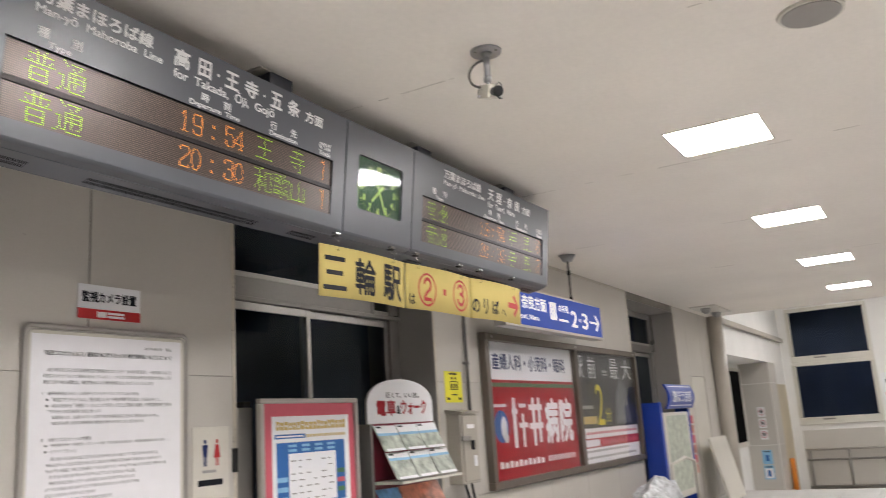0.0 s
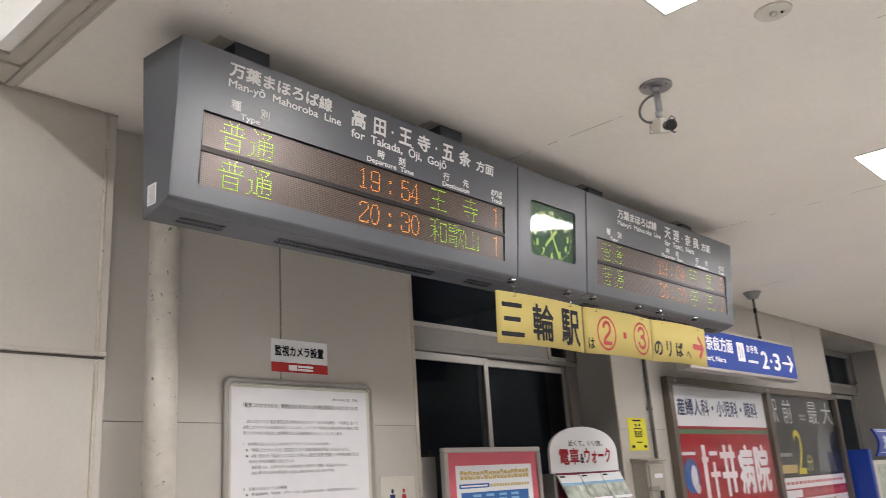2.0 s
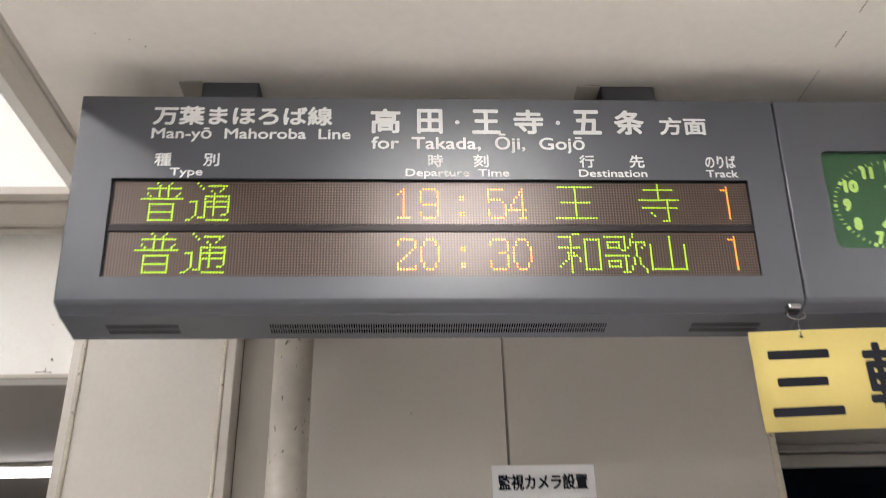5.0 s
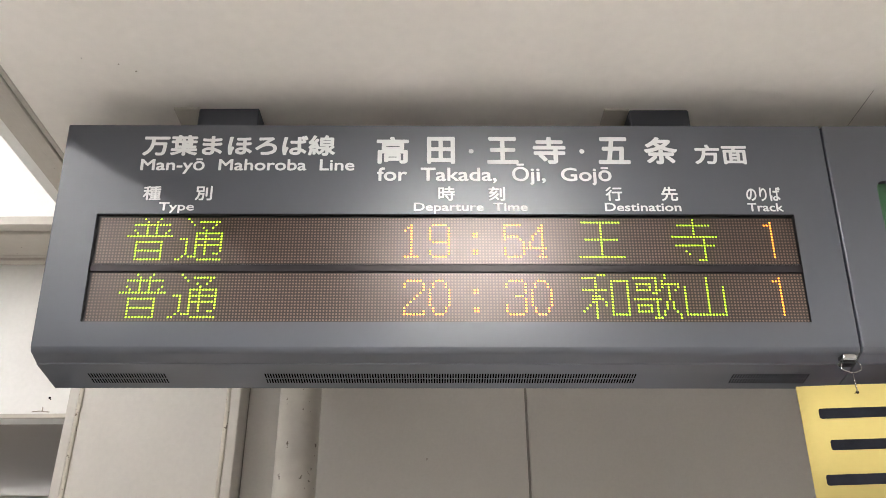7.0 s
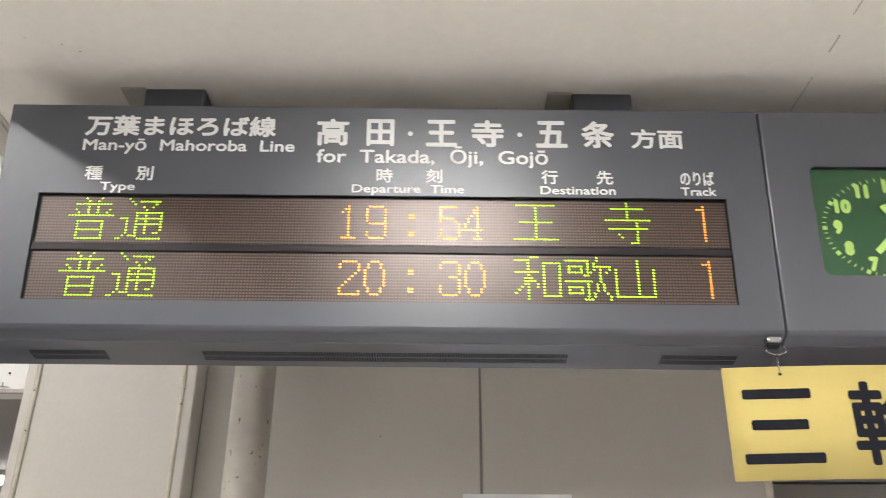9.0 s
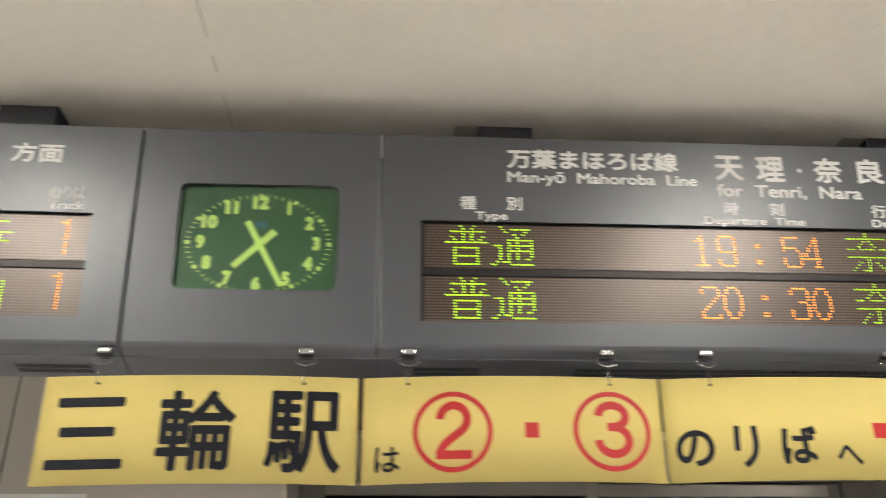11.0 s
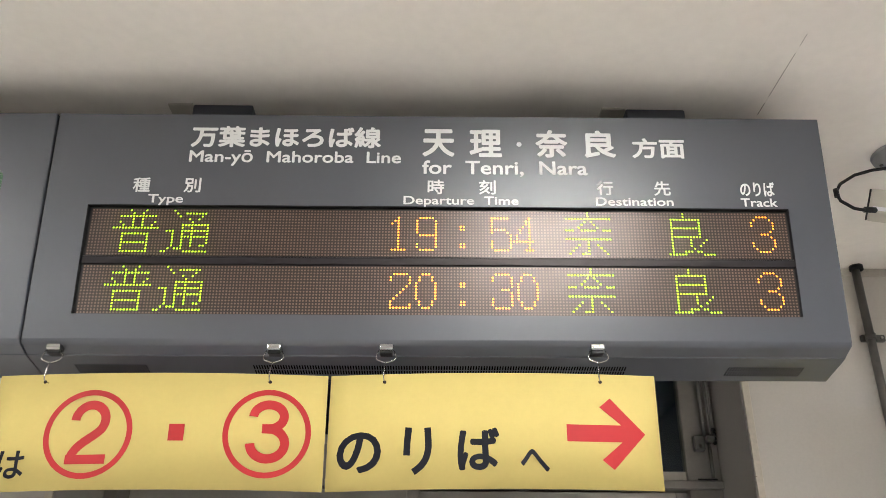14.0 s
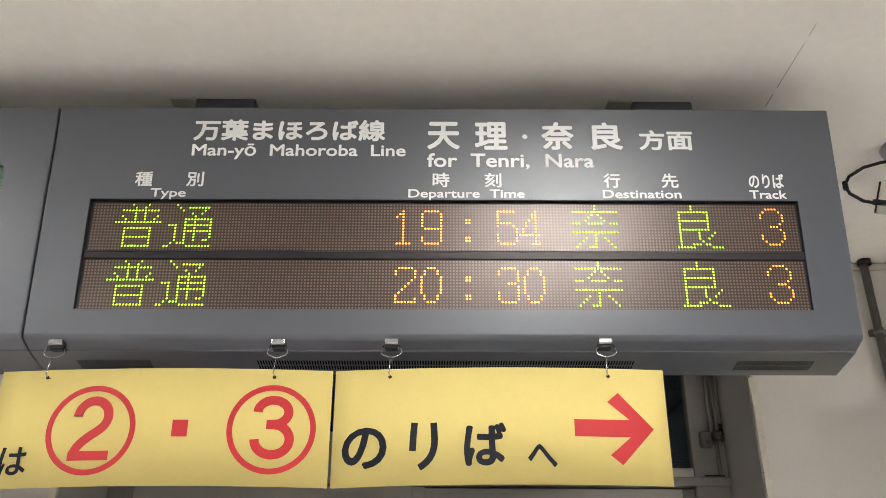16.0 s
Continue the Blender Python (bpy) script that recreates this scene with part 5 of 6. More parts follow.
# ---- notices on the near wall ----
F = WALL - 0.0005
e = thing("camera_notice", (1.335, WALL, 2.206), "small white notice with a red strip, stuck on the wall", "sign")
part("plate", boxed(1.139, 1.53, WALL - 0.003, WALL, 2.206, 2.386, 0.001, 1), M["ad_white"], e)
part("red_strip", bar(bmesh.new(), on_wall(WALL - 0.0036), 1.139, 1.53, 2.206, 2.259), M["red"], e)
letters(e, M["ink"], on_wall(WALL - 0.0042), "監視カメラ設置", 1.162, 1.502, 2.293, 2.352, 0.03)
bm = bmesh.new()
bar(bm, on_wall(WALL - 0.0042), 1.255, 1.312, 2.217, 2.247)
bar(bm, on_wall(WALL - 0.0042), 1.318, 1.425, 2.235, 2.247)
bar(bm, on_wall(WALL - 0.0042), 1.318, 1.425, 2.217, 2.229)
part("maker_bars", bm, M["ad_white"], e)

e = thing("notice_board", (1.346, WALL, 0.9), "aluminium framed white notice board with printed sheets", "notice board")
WX0, WX1, WZ0, WZ1 = 0.85, 1.852, 0.78, 2.151
part("board_sheet", boxed(WX0 + 0.01, WX1 - 0.01, WALL - 0.012, WALL, WZ0 + 0.01, WZ1 - 0.01), M["steel_white"], e)


def frame_bar(pts, r):
    return tube(bmesh.new(), pts, r, 10)


rc = 0.035
path = []
for cx, cz, a0 in ((WX1 - rc, WZ1 - rc, 90), (WX1 - rc, WZ0 + rc, 0), (WX0 + rc, WZ0 + rc, -90), (WX0 + rc, WZ1 - rc, 180)):
    for k in range(5):
        a = radians(a0 - 90 * k / 4)
        path.append((cx + rc * math.cos(a), WALL - 0.012, cz + rc * math.sin(a)))
path.append(path[0])
part("frame", frame_bar(path, 0.0125), M["alu"], e)
part("inner_frame", frame_bar([(x + (0.018 if x < 1.3 else -0.018), WALL - 0.012, z + (0.018 if z < 1.5 else -0.018)) for x, y, z in path], 0.005), M["alu"], e)
sheet_top = part("paper", boxed(0.885, 1.805, WALL - 0.0145, WALL - 0.012, 0.84, 2.112), M["paper"], e)
P = on_wall(WALL - 0.0152)
TG = M["text_grey"]
lines = [("2021年4月13日　掲出", 1.55, 1.735, 2.058, 2.074, 0), ("「新型コロナウイルス」感染拡大に伴うきっぷの無手数料払いもどしについて", 0.955, 1.738, 2.008, 2.033, 0.012),
         ("2021年3月21日に緊急事態宣言が解除されましたが、2021年4月現在、一部地域において", 0.975, 1.735, 1.928, 1.948, 0), ("新型コロナウイルスの感染が拡大しています。これに伴う感染防止(移動自粛等)を理由にご利", 0.955, 1.735, 1.897, 1.917, 0),
         ("用をとりやめる場合は、無手数料により乗車券類の払いもどしをいたします。", 0.955, 1.62, 1.868, 1.888, 0), ("1　無手数料払いもどしの条件(以下のすべてにあてはまる場合)", 0.955, 1.52, 1.812, 1.832, 0),
         ("「新型コロナウイルス」感染拡大に伴う移動自粛等を理由とする払いもどし", 1.005, 1.665, 1.783, 1.803, 0), ("4月13日から「新型インフルエンザ等まん延防止等重点措置」の措置期間終了日ま", 1.005, 1.735, 1.754, 1.774, 0),
         ("での日を有効期間に含むきっぷ", 0.985, 1.28, 1.727, 1.745, 0), ("本取扱いは、お持ちのきっぷの区間やお客様のご住所に制限はありません。", 1.005, 1.655, 1.699, 1.717, 0), ("2021年4月13日の本取扱い開始以降のお申し出に限ります。", 1.005, 1.555, 1.671, 1.689, 0),
         ("2　対象となるきっぷの種類", 0.955, 1.225, 1.594, 1.612, 0), ("普通乗車券、特急券、グリーン券、指定席券(定期券、普通回数券は除きます。)", 1.005, 1.72, 1.566, 1.584, 0), ("トクトクきっぷ", 1.005, 1.145, 1.538, 1.556, 0)]
for body, x0, x1, z0, z1, bold in lines:
    tagged(part("text_line", write(bmesh.new(), P, body, x0, x1, z0, z1, bold), TG, sheet_top), "line of small black print", kind="stuff")
for z in (1.793, 1.764, 1.575, 1.547):
    part("bullet", ring(bmesh.new(), P, 0.978, z, 0.006, 0.006, n=12), TG, sheet_top)
random.seed(11)
z = 1.505
while z > 0.9:
    if random.random() < 0.82:
        bm = bmesh.new()
        x, stop = random.choice((0.985, 1.005, 1.005)), random.uniform(1.2, 1.72)
        while x < stop:
            w = random.uniform(0.007, 0.013)
            for dz in (0.0, 0.006, 0.012):
                if random.random() < 0.75:
                    bar(bm, P, x, x + w * random.uniform(0.6, 1), z + dz, z + dz + 0.0022)
            bar(bm, P, x + w * 0.4, x + w * 0.6, z, z + 0.014)
            x += w + 0.004
        tagged(part("text_line", bm, TG, sheet_top), "line of small black print", kind="stuff")
    z -= 0.028

e = thing("toilet_sign", (2.04, WALL, 1.23), "cream toilet sign with a blue and a red figure", "sign")
part("plate", boxed(1.9, 2.185, WALL - 0.008, WALL, 1.225, 1.632, 0.002, 1), M["steel_white"], e)
P = on_wall(WALL - 0.0088)
for cx, mat, skirt in ((1.994, M["ad_navy"], 0), (2.088, M["red"], 1)):
    bm = ring(bmesh.new(), P, cx, 1.548, 0.011, 0.013, n=16)
    if skirt:
        poly(bm, P, [(cx - 0.014, 1.53), (cx - 0.027, 1.455), (cx + 0.027, 1.455), (cx + 0.014, 1.53)])
        bar(bm, P, cx - 0.012, cx - 0.003, 1.41, 1.455)
        bar(bm, P, cx + 0.003, cx + 0.012, 1.41, 1.455)
    else:
        poly(bm, P, [(cx - 0.022, 1.53), (cx - 0.016, 1.462), (cx + 0.016, 1.462), (cx + 0.022, 1.53)])
        bar(bm, P, cx - 0.013, cx - 0.002, 1.41, 1.462)
        bar(bm, P, cx + 0.002, cx + 0.013, 1.41, 1.462)
    part("figure", bm, mat, e)
part("text_bar", bar(bmesh.new(), P, 1.972, 2.08, 1.372, 1.388), M["grey_plastic"], e)
part("arrow_bar", bar(bmesh.new(), P, 1.94, 2.13, 1.3, 1.334), M["ink"], e)
e = thing("wall_switch", (2.235, WALL, 1.44), "small black call unit with a white light beside the window", "switch")
part("body", boxed(2.215, 2.25, WALL - 0.02, WALL, 1.36, 1.5, 0.003, 1), M["rubber"], e)

# poster stand in front of the window bay
KY = 1.06
e = thing("poster_stand", (2.85, KY, 0), "silver framed poster stand with a pink bordered timetable poster", "poster stand")
for x0, x1, z0, z1 in ((2.335, 3.335, 1.755, 1.787), (2.335, 2.372, 0.1, 1.755), (3.298, 3.335, 0.1, 1.755), (2.372, 3.298, 0.1, 0.14)):
    part("frame", boxed(x0, x1, KY - 0.02, KY + 0.02, z0, z1, 0.008, 2), M["alu"], e)
part("back_panel", boxed(2.37, 3.3, KY, KY + 0.015, 0.12, 1.77), M["grey_plastic"], e)
for x in (2.37, 3.3):
    part("foot", boxed(x - 0.03, x + 0.03, KY - 0.25, KY + 0.3, 0.0, 0.1, 0.01, 1), M["alu_dark"], e)
K = lambda d: on_wall(KY - 0.001 - d)
part("poster", bar(bmesh.new(), K(0.0), 2.372, 3.298, 0.14, 1.755), M["pink"], e)
part("poster_field", bar(bmesh.new(), K(0.001), 2.45, 3.235, 0.2, 1.675), M["ad_white"], e)
random.seed(21)
x = 2.49
while x < 3.17:
    w = random.uniform(0.034, 0.046)
    h = random.uniform(0.045, 0.058)
    part("title_mark", bar(bmesh.new(), K(0.002), x, x + w * 0.85, 1.588, 1.588 + h), M["ad_gold"], e)
    part("title_mark", bar(bmesh.new(), K(0.003), x + w * 0.2, x + w * 0.62, 1.588 + h * random.uniform(0.2, 0.5), 1.588 + h * 0.62), M["ad_white"], e)
    x += w
part("title_bar", bar(bmesh.new(), K(0.002), 2.475, 2.77, 1.535, 1.562), M["ad_blue"], e)
x = 2.78
while x < 3.19:
    part("rule_mark", bar(bmesh.new(), K(0.002), x, x + 0.022, 1.538, 1.556), M["ad_gold"], e)
    x += 0.03
part("footer_mark", bar(bmesh.new(), K(0.003), 2.49, 2.75, 1.543, 1.553), M["ad_white"], e)
for r in range(2):
    for k in range(4):
        part("heading_mark", bar(bmesh.new(), K(0.0035), 2.6 + 0.13 * k, 2.68 + 0.13 * k, 1.452 + 0.028 * r, 1.468 + 0.028 * r), M["ad_sky"], e)
part("table_field", bar(bmesh.new(), K(0.002), 2.49, 3.18, 1.12, 1.51), M["ad_blue"], e)
part("table_sheet", bar(bmesh.new(), K(0.003), 2.6, 3.08, 1.13, 1.44), M["ad_white"], e)
bm = bmesh.new()
random.seed(3)
for r in range(7):
    for c in range(6):
        if random.random() < 0.75:
            x = 2.62 + 0.075 * c
            bar(bm, K(0.004), x, x + random.uniform(0.02, 0.055), 1.15 + 0.04 * r, 1.158 + 0.04 * r)
tagged(part("table_text", bm, M["grey_plastic"], e), kind="stuff")
for z in (1.15, 1.21, 1.27):
    part("side_bar", bar(bmesh.new(), K(0.003), 2.49, 2.59, z, z + 0.03), M["ad_sky"], e)
    part("side_bar", bar(bmesh.new(), K(0.003), 3.09, 3.17, z + 0.02, z + 0.05), M["pink"] if z == 1.21 else M["ad_green"], e)
part("footer_bar", bar(bmesh.new(), K(0.002), 2.48, 3.2, 1.05, 1.09), M["ad_gold"], e)
part("footer_bar", bar(bmesh.new(), K(0.003), 2.76, 2.9, 1.06, 1.1), M["red"], e)
part("footer_bar", bar(bmesh.new(), K(0.002), 2.48, 3.2, 0.92, 1.02), M["ad_sky"], e)
e = thing("folded_stand", (2.3, KY + 0.12, 0), "grey folded display stand behind the poster stand", "stand")
part("frame", boxed(2.25, 2.4, KY + 0.11, KY + 0.14, 0.0, 1.74, 0.006, 1), M["alu"], e)
part("edge", boxed(2.243, 2.25, KY + 0.105, KY + 0.145, 0.0, 1.75, 0.001, 1), M["rubber"], e)
part("clip", boxed(2.3, 2.36, KY + 0.08, KY + 0.145, 1.74, 1.775, 0.004, 1), M["rubber"], e)

# leaflet rack with an arched head board
RX0, RX1, RY = 3.53, 4.45, 1.1
e = thing("leaflet_rack", (3.99, RY, 0), "white arched leaflet rack filled with walking leaflets", "leaflet rack")
bm = bmesh.new()
n = 24
cx, hw = (RX0 + RX1) / 2, (RX1 - RX0) / 2
arc = [(cx + hw * math.cos(math.pi * k / n), 1.735 + 0.2 * math.sin(math.pi * k / n) ** 0.85) for k in range(n + 1)]
outline = [(RX0, 1.6), (RX1, 1.6), *arc]
a = [bm.verts.new((x, RY, z)) for x, z in outline]
b = [bm.verts.new((x, RY + 0.02, z)) for x, z in outline]
bm.faces.new(a)
bm.faces.new(b[::-1])
for k in range(len(a)):
    bm.faces.new((a[k], a[(k + 1) % len(a)], b[(k + 1) % len(a)], b[k]))
bmesh.ops.recalc_face_normals(bm, faces=bm.faces)
head = part("head_board", bm, M["ad_white"], e)
P = on_wall(RY - 0.001)
letters(head, M["text_grey"], P, "近くて、いい旅。", 3.775, 4.245, 1.79, 1.833, 0.01)
letters(head, M["ad_red"], P, "電車", 3.645, 3.905, 1.655, 1.775, 0.03)
letters(head, M["text_grey"], P, "&", 3.915, 3.968, 1.665, 1.735, 0.03)
letters(head, M["ad_red"], P, "ウォーク", 3.975, 4.345, 1.66, 1.775, 0.03)
for x in (RX0, RX1 - 0.03):
    part("side_panel", boxed(x, x + 0.03, RY - 0.02, RY + 0.3, 0.0, 1.6, 0.004, 1), M["alu_dark"], e)
part("back_panel", boxed(RX0 + 0.03, RX1 - 0.03, RY + 0.0, RY + 0.02, 0.05, 1.6), M["maroon"], e)
for tier, (ztop, mats) in enumerate(((1.585, ("leaflet", "leaflet", "leaflet")), (1.13, ("leaflet_blue", "leaflet_warm", "leaflet_warm")))):
    for row in range(2 if tier == 0 else 1):
        for k in range(3):
            x = RX0 + 0.035 + 0.287 * k
            z1, y1v = ztop - 0.2 * row, RY - 0.02 - 0.1 * row
            z0, y0v = z1 - 0.19, y1v - 0.1
            q = [(x, y1v, z1), (x + 0.275, y1v - 0.004, z1 + 0.004 * (k - 1)), (x + 0.275, y0v, z0), (x, y0v, z0)]
            bm = bmesh.new()
            for d in (0.0, 0.01):
                bm.faces.new([bm.verts.new((px, py + d, pz)) for px, py, pz in q])
            bm.verts.ensure_lookup_table()
            for i in range(4):
                j = (i + 1) % 4
                bm.faces.new((bm.verts[i], bm.verts[j], bm.verts[4 + j], bm.verts[4 + i]))
            bmesh.ops.recalc_face_normals(bm, faces=bm.faces)
            leaf = tagged(part("leaflet", bm, M[mats[k]]), "printed leaflet with a landscape photo, standing in the rack", "leaflet", "leaflets in the rack")
            if tier == 0:
                s = 0.3 if row == 0 else 0.2

                def on_leaf(u, v, lift=0.0, q=q):
                    p = Vector(q[3]).lerp(Vector(q[0]), v)
                    r = Vector(q[2]).lerp(Vector(q[1]), v)
                    return p.lerp(r, u) + Vector((0, -0.0015 - lift, 0.001))

                part("title_band", bar(bmesh.new(), on_leaf, 0, 1, 1 - s, 1), M["ad_white"], leaf)
                part("title_print", bar(bmesh.new(), lambda u, v, lift=0: on_leaf(u, v, 0.001), 0.06, 0.3, 0.9, 0.96), M["text_grey"], leaf)
                part("foot_band", bar(bmesh.new(), on_leaf, 0.1, 1, 0.0, 0.1), M["ad_white"], leaf)
                part("sky_band", bar(bmesh.new(), on_leaf, 0, 1, 0.9 - s, 1 - s), M["ad_sky"], leaf)
    shelf = part("shelf", boxed(RX0 + 0.03, RX1 - 0.03, RY - 0.26, RY, ztop - 0.42, ztop - 0.4, 0.003, 1), M["steel_white"], e)
    for k in range(3):
        x = RX0 + 0.035 + 0.287 * k
        part("wire_guard", tube(bmesh.new(), [(x + 0.02, RY - 0.13, ztop - 0.2), (x + 0.14, RY - 0.15, ztop - 0.205), (x + 0.26, RY - 0.13, ztop - 0.2)], 0.004, 6), M["alu_dark"], e)

# lift notice and locked wall box
since = set(bpy.data.objects)
e = thing("lift_notice", (4.93, WALL, 1.75), "bright yellow notice with a lift symbol", "sign")
part("plate", boxed(4.782, 5.085, WALL - 0.003, WALL, 1.752, 2.024), M["plate_yellow"], e)
P = on_wall(WALL - 0.0038)
bm = bmesh.new()
for x0, x1, z0, z1 in ((4.875, 5.005, 1.862, 1.87), (4.875, 5.005, 1.93, 1.938), (4.875, 4.884, 1.87, 1.93), (4.996, 5.005, 1.87, 1.93), (4.895, 4.915, 1.875, 1.915), (4.93, 4.95, 1.875, 1.915), (4.965, 4.985, 1.875, 1.915)):
    bar(bm, P, x0, x1, z0, z1)
for cx, s in ((4.91, -1), (4.97, 1)):
    poly(bm, P, [(cx - 0.022, 1.963 - 0.008 * s), (cx + 0.022, 1.963 - 0.008 * s), (cx, 1.963 + 0.016 * s)])
part("symbol", bm, M["ink"], e)
part("text_bar", bar(bmesh.new(), P, 4.86, 5.0, 1.995, 2.008), M["text_grey"], e)
part("text_bar", bar(bmesh.new(), P, 4.89, 4.99, 1.815, 1.825), M["text_grey"], e)
for x in (4.81, 5.01):
    part("text_bar", bar(bmesh.new(), P, x, x + 0.05, 1.775, 1.795), M["ink"], e)
e = thing("wall_box", (4.9, 1.1, 1.02), "grey beige locked wall cabinet with a padlock", "cabinet")
BY = 1.03
part("body", boxed(4.762, 5.06, BY, WALL, 1.06, 1.655, 0.006, 1), M["box_grey"], e)
bm = bmesh.new()
extrude_x(bm, [(BY - 0.03, 1.652), (BY - 0.03, 1.664), (WALL, 1.69), (WALL, 1.652)], 4.75, 5.072)
part("lid", bm, M["box_grey"], e)
door = part("door", boxed(4.79, 5.045, BY - 0.014, BY - 0.001, 1.08, 1.63, 0.004, 1), M["box_grey"], e)
part("label_plate", boxed(4.86, 4.99, BY - 0.016, BY - 0.0138, 1.52, 1.555), M["ad_white"], door)
part("hasp", boxed(4.75, 4.9, BY - 0.03, BY - 0.014, 1.42, 1.46, 0.004, 1), M["alu_dark"], door)
part("padlock", boxed(4.885, 4.93, BY - 0.05, BY - 0.03, 1.34, 1.42, 0.008, 2), M["rubber"], door)
part("keyhole_plate", boxed(4.95, 5.01, BY - 0.018, BY - 0.0138, 1.2, 1.29), M["ad_white"], door)
part("cable", tube(bmesh.new(), [(4.88, BY + 0.05, 1.06), (4.885, BY + 0.02, 0.95), (4.93, BY + 0.01, 0.87), (4.98, BY + 0.02, 0.93), (4.995, BY + 0.05, 1.06)], 0.012, 8), M["rubber"], e)

# ---- framed advertisements ----
AX0, AXM, AX1, AZ0, AZ1, AY = 5.46, 7.755, 10.02, 0.945, 2.405, 1.12
e = thing("advertising_frame", (7.7, WALL, AZ0), "bronze framed glazed case with two printed posters", "advertising case")
for x0, x1, z0, z1 in ((AX0, AX1, AZ1 - 0.07, AZ1), (AX0, AX1, AZ0, AZ0 + 0.07), (AX0, AX0 + 0.08, AZ0 + 0.07, AZ1 - 0.07), (AX1 - 0.08, AX1, AZ0 + 0.07, AZ1 - 0.07), (AXM - 0.05, AXM + 0.05, AZ0 + 0.07, AZ1 - 0.07)):
    part("frame", boxed(x0, x1, AY - 0.03, WALL, z0, z1, 0.006, 1), M["frame_brown"], e)
for x in (5.6, 7.755, 9.9):
    part("screw", cyl(bmesh.new(), (x, AY - 0.034, 2.37), (x, AY - 0.029, 2.37), 0.014, n=12), M["alu"], e)
for x0, x1 in ((AX0 + 0.08, AXM - 0.05), (AXM + 0.05, AX1 - 0.08)):
    g = part("pane", facing(bar(bmesh.new(), on_wall(AY - 0.006), x0, x1, AZ0 + 0.07, AZ1 - 0.07), (0, -1, 0)), M["case_glass"], e)
    g.visible_shadow = False
ad = lambda d: on_wall(AY + 0.03 - 0.001 * d)
p = thing("clinic_poster", (6.6, AY + 0.03, 1.02), "red and white printed clinic poster behind glass", "poster")
part("red_field", bar(bmesh.new(), ad(0), AX0 + 0.08, AXM - 0.05, AZ0 + 0.07, 1.965), M["ad_red"], p)
part("white_field", bar(bmesh.new(), ad(0), AX0 + 0.08, AXM - 0.05, 1.965, AZ1 - 0.07), M["ad_white"], p)
part("green_band", bar(bmesh.new(), ad(1), AX0 + 0.08, AXM - 0.05, 1.895, 1.935), M["ad_green"], p)
letters(p, M["ad_navy"], ad(1), "産婦人科・小児科・眼科", 5.68, 7.5, 2.06, 2.225, 0.025)
part("text_bar", bar(bmesh.new(), ad(1), 5.65, 5.92, 1.7, 1.73), M["ad_white"], p)
part("emblem", ring(bmesh.new(), ad(1), 5.79, 1.515, 0.15, 0.155), M["ad_blue"], p)
part("emblem_shape", ring(bmesh.new(), ad(2), 5.84, 1.5, 0.065, 0.11), M["ad_white"], p)
part("emblem_shape", ring(bmesh.new(), ad(2), 5.88, 1.4, 0.05, 0.045), M["ad_white"], p)
STROKES = (((0.02, 0.1, -0.03, 0.46), (0.0, 0.14, 0.3, 0.35), (0.17, 0.34, 0.36, 0.4), (0.15, 0.36, 0.16, 0.21), (0.22, 0.28, -0.03, 0.3)),
           ((0.0, 0.34, 0.33, 0.39), (0.0, 0.34, 0.14, 0.2), (0.08, 0.15, -0.03, 0.46), (0.22, 0.29, 0.0, 0.46)))
for k, strokes in enumerate(STROKES):
    bm = bmesh.new()
    for t, (a, b, c, d) in enumerate(strokes):
        bar(bm, ad(1 + 0.2 * t), 6.03 + 0.4 * k + a, 6.03 + 0.4 * k + b, 1.33 + c, 1.33 + d)
    part("name_bars", bm, M["ad_white"], p)
for k, ch in enumerate("病院"):
    part("lettering", write(bmesh.new(), ad(1), ch, 6.83 + 0.4 * k, 7.2 + 0.4 * k, 1.3, 1.79, 0.035), M["ad_white"], p)
for k in range(10):
    part("text_bar", bar(bmesh.new(), ad(1), 5.7 + 0.105 * k, 5.78 + 0.105 * k, 1.12, 1.185 - 0.012 * (k % 2)), M["ad_white"], p)
for k in range(11):
    part("text_bar", bar(bmesh.new(), ad(1), 6.84 + 0.07 * k, 6.885 + 0.07 * k, 1.125, 1.18), M["ad_white"], p)
p = thing("apartment_poster", (8.9, AY + 0.03, 1.02), "dark printed poster with a large yellow figure and white strips", "poster")
part("photo_field", bar(bmesh.new(), ad(0), AXM + 0.05, AX1 - 0.08, 1.42, AZ1 - 0.07), M["ad_dark"], p)
part("white_field", bar(bmesh.new(), ad(0), AXM + 0.05, AX1 - 0.08, AZ0 + 0.07, 1.42), M["ad_white"], p)
part("red_band", bar(bmesh.new(), ad(1), AXM + 0.05, AX1 - 0.08, 1.19, 1.3), M["ad_red"], p)
for ch, x0, x1 in (("駅", 7.86, 8.08), ("前", 8.24, 8.5), ("最", 9.03, 9.35), ("大", 9.5, 9.88)):
    part("lettering", write(bmesh.new(), ad(1), ch, x0, x1, 2.02, 2.29), M["ad_white"], p)
letters(p, M["ad_yellow"], ad(1), "2", 8.42, 8.68, 1.45, 1.95)
letters(p, M["ad_yellow"], ad(1), "分", 8.72, 8.93, 1.48, 1.66)
part("text_bar", bar(bmesh.new(), ad(1), 7.9, 8.4, 1.47, 1.56), M["ad_gold"], p)
part("text_bar", bar(bmesh.new(), ad(1), 7.9, 8.3, 1.65, 1.69), M["grey_plastic"], p)
tower = part("tower_shape", poly(bmesh.new(), ad(1), [(9.1, 1.45), (9.2, 1.85), (9.4, 2.1), (9.6, 1.9), (9.72, 1.45)]), M["tower_print"], p)
for k in range(7):
    part("tower_line", bar(bmesh.new(), ad(2), 9.16 + 0.075 * k, 9.172 + 0.075 * k, 1.47, 1.78 + 0.06 * (3 - abs(k - 3))), M["grey_plastic"], tower)
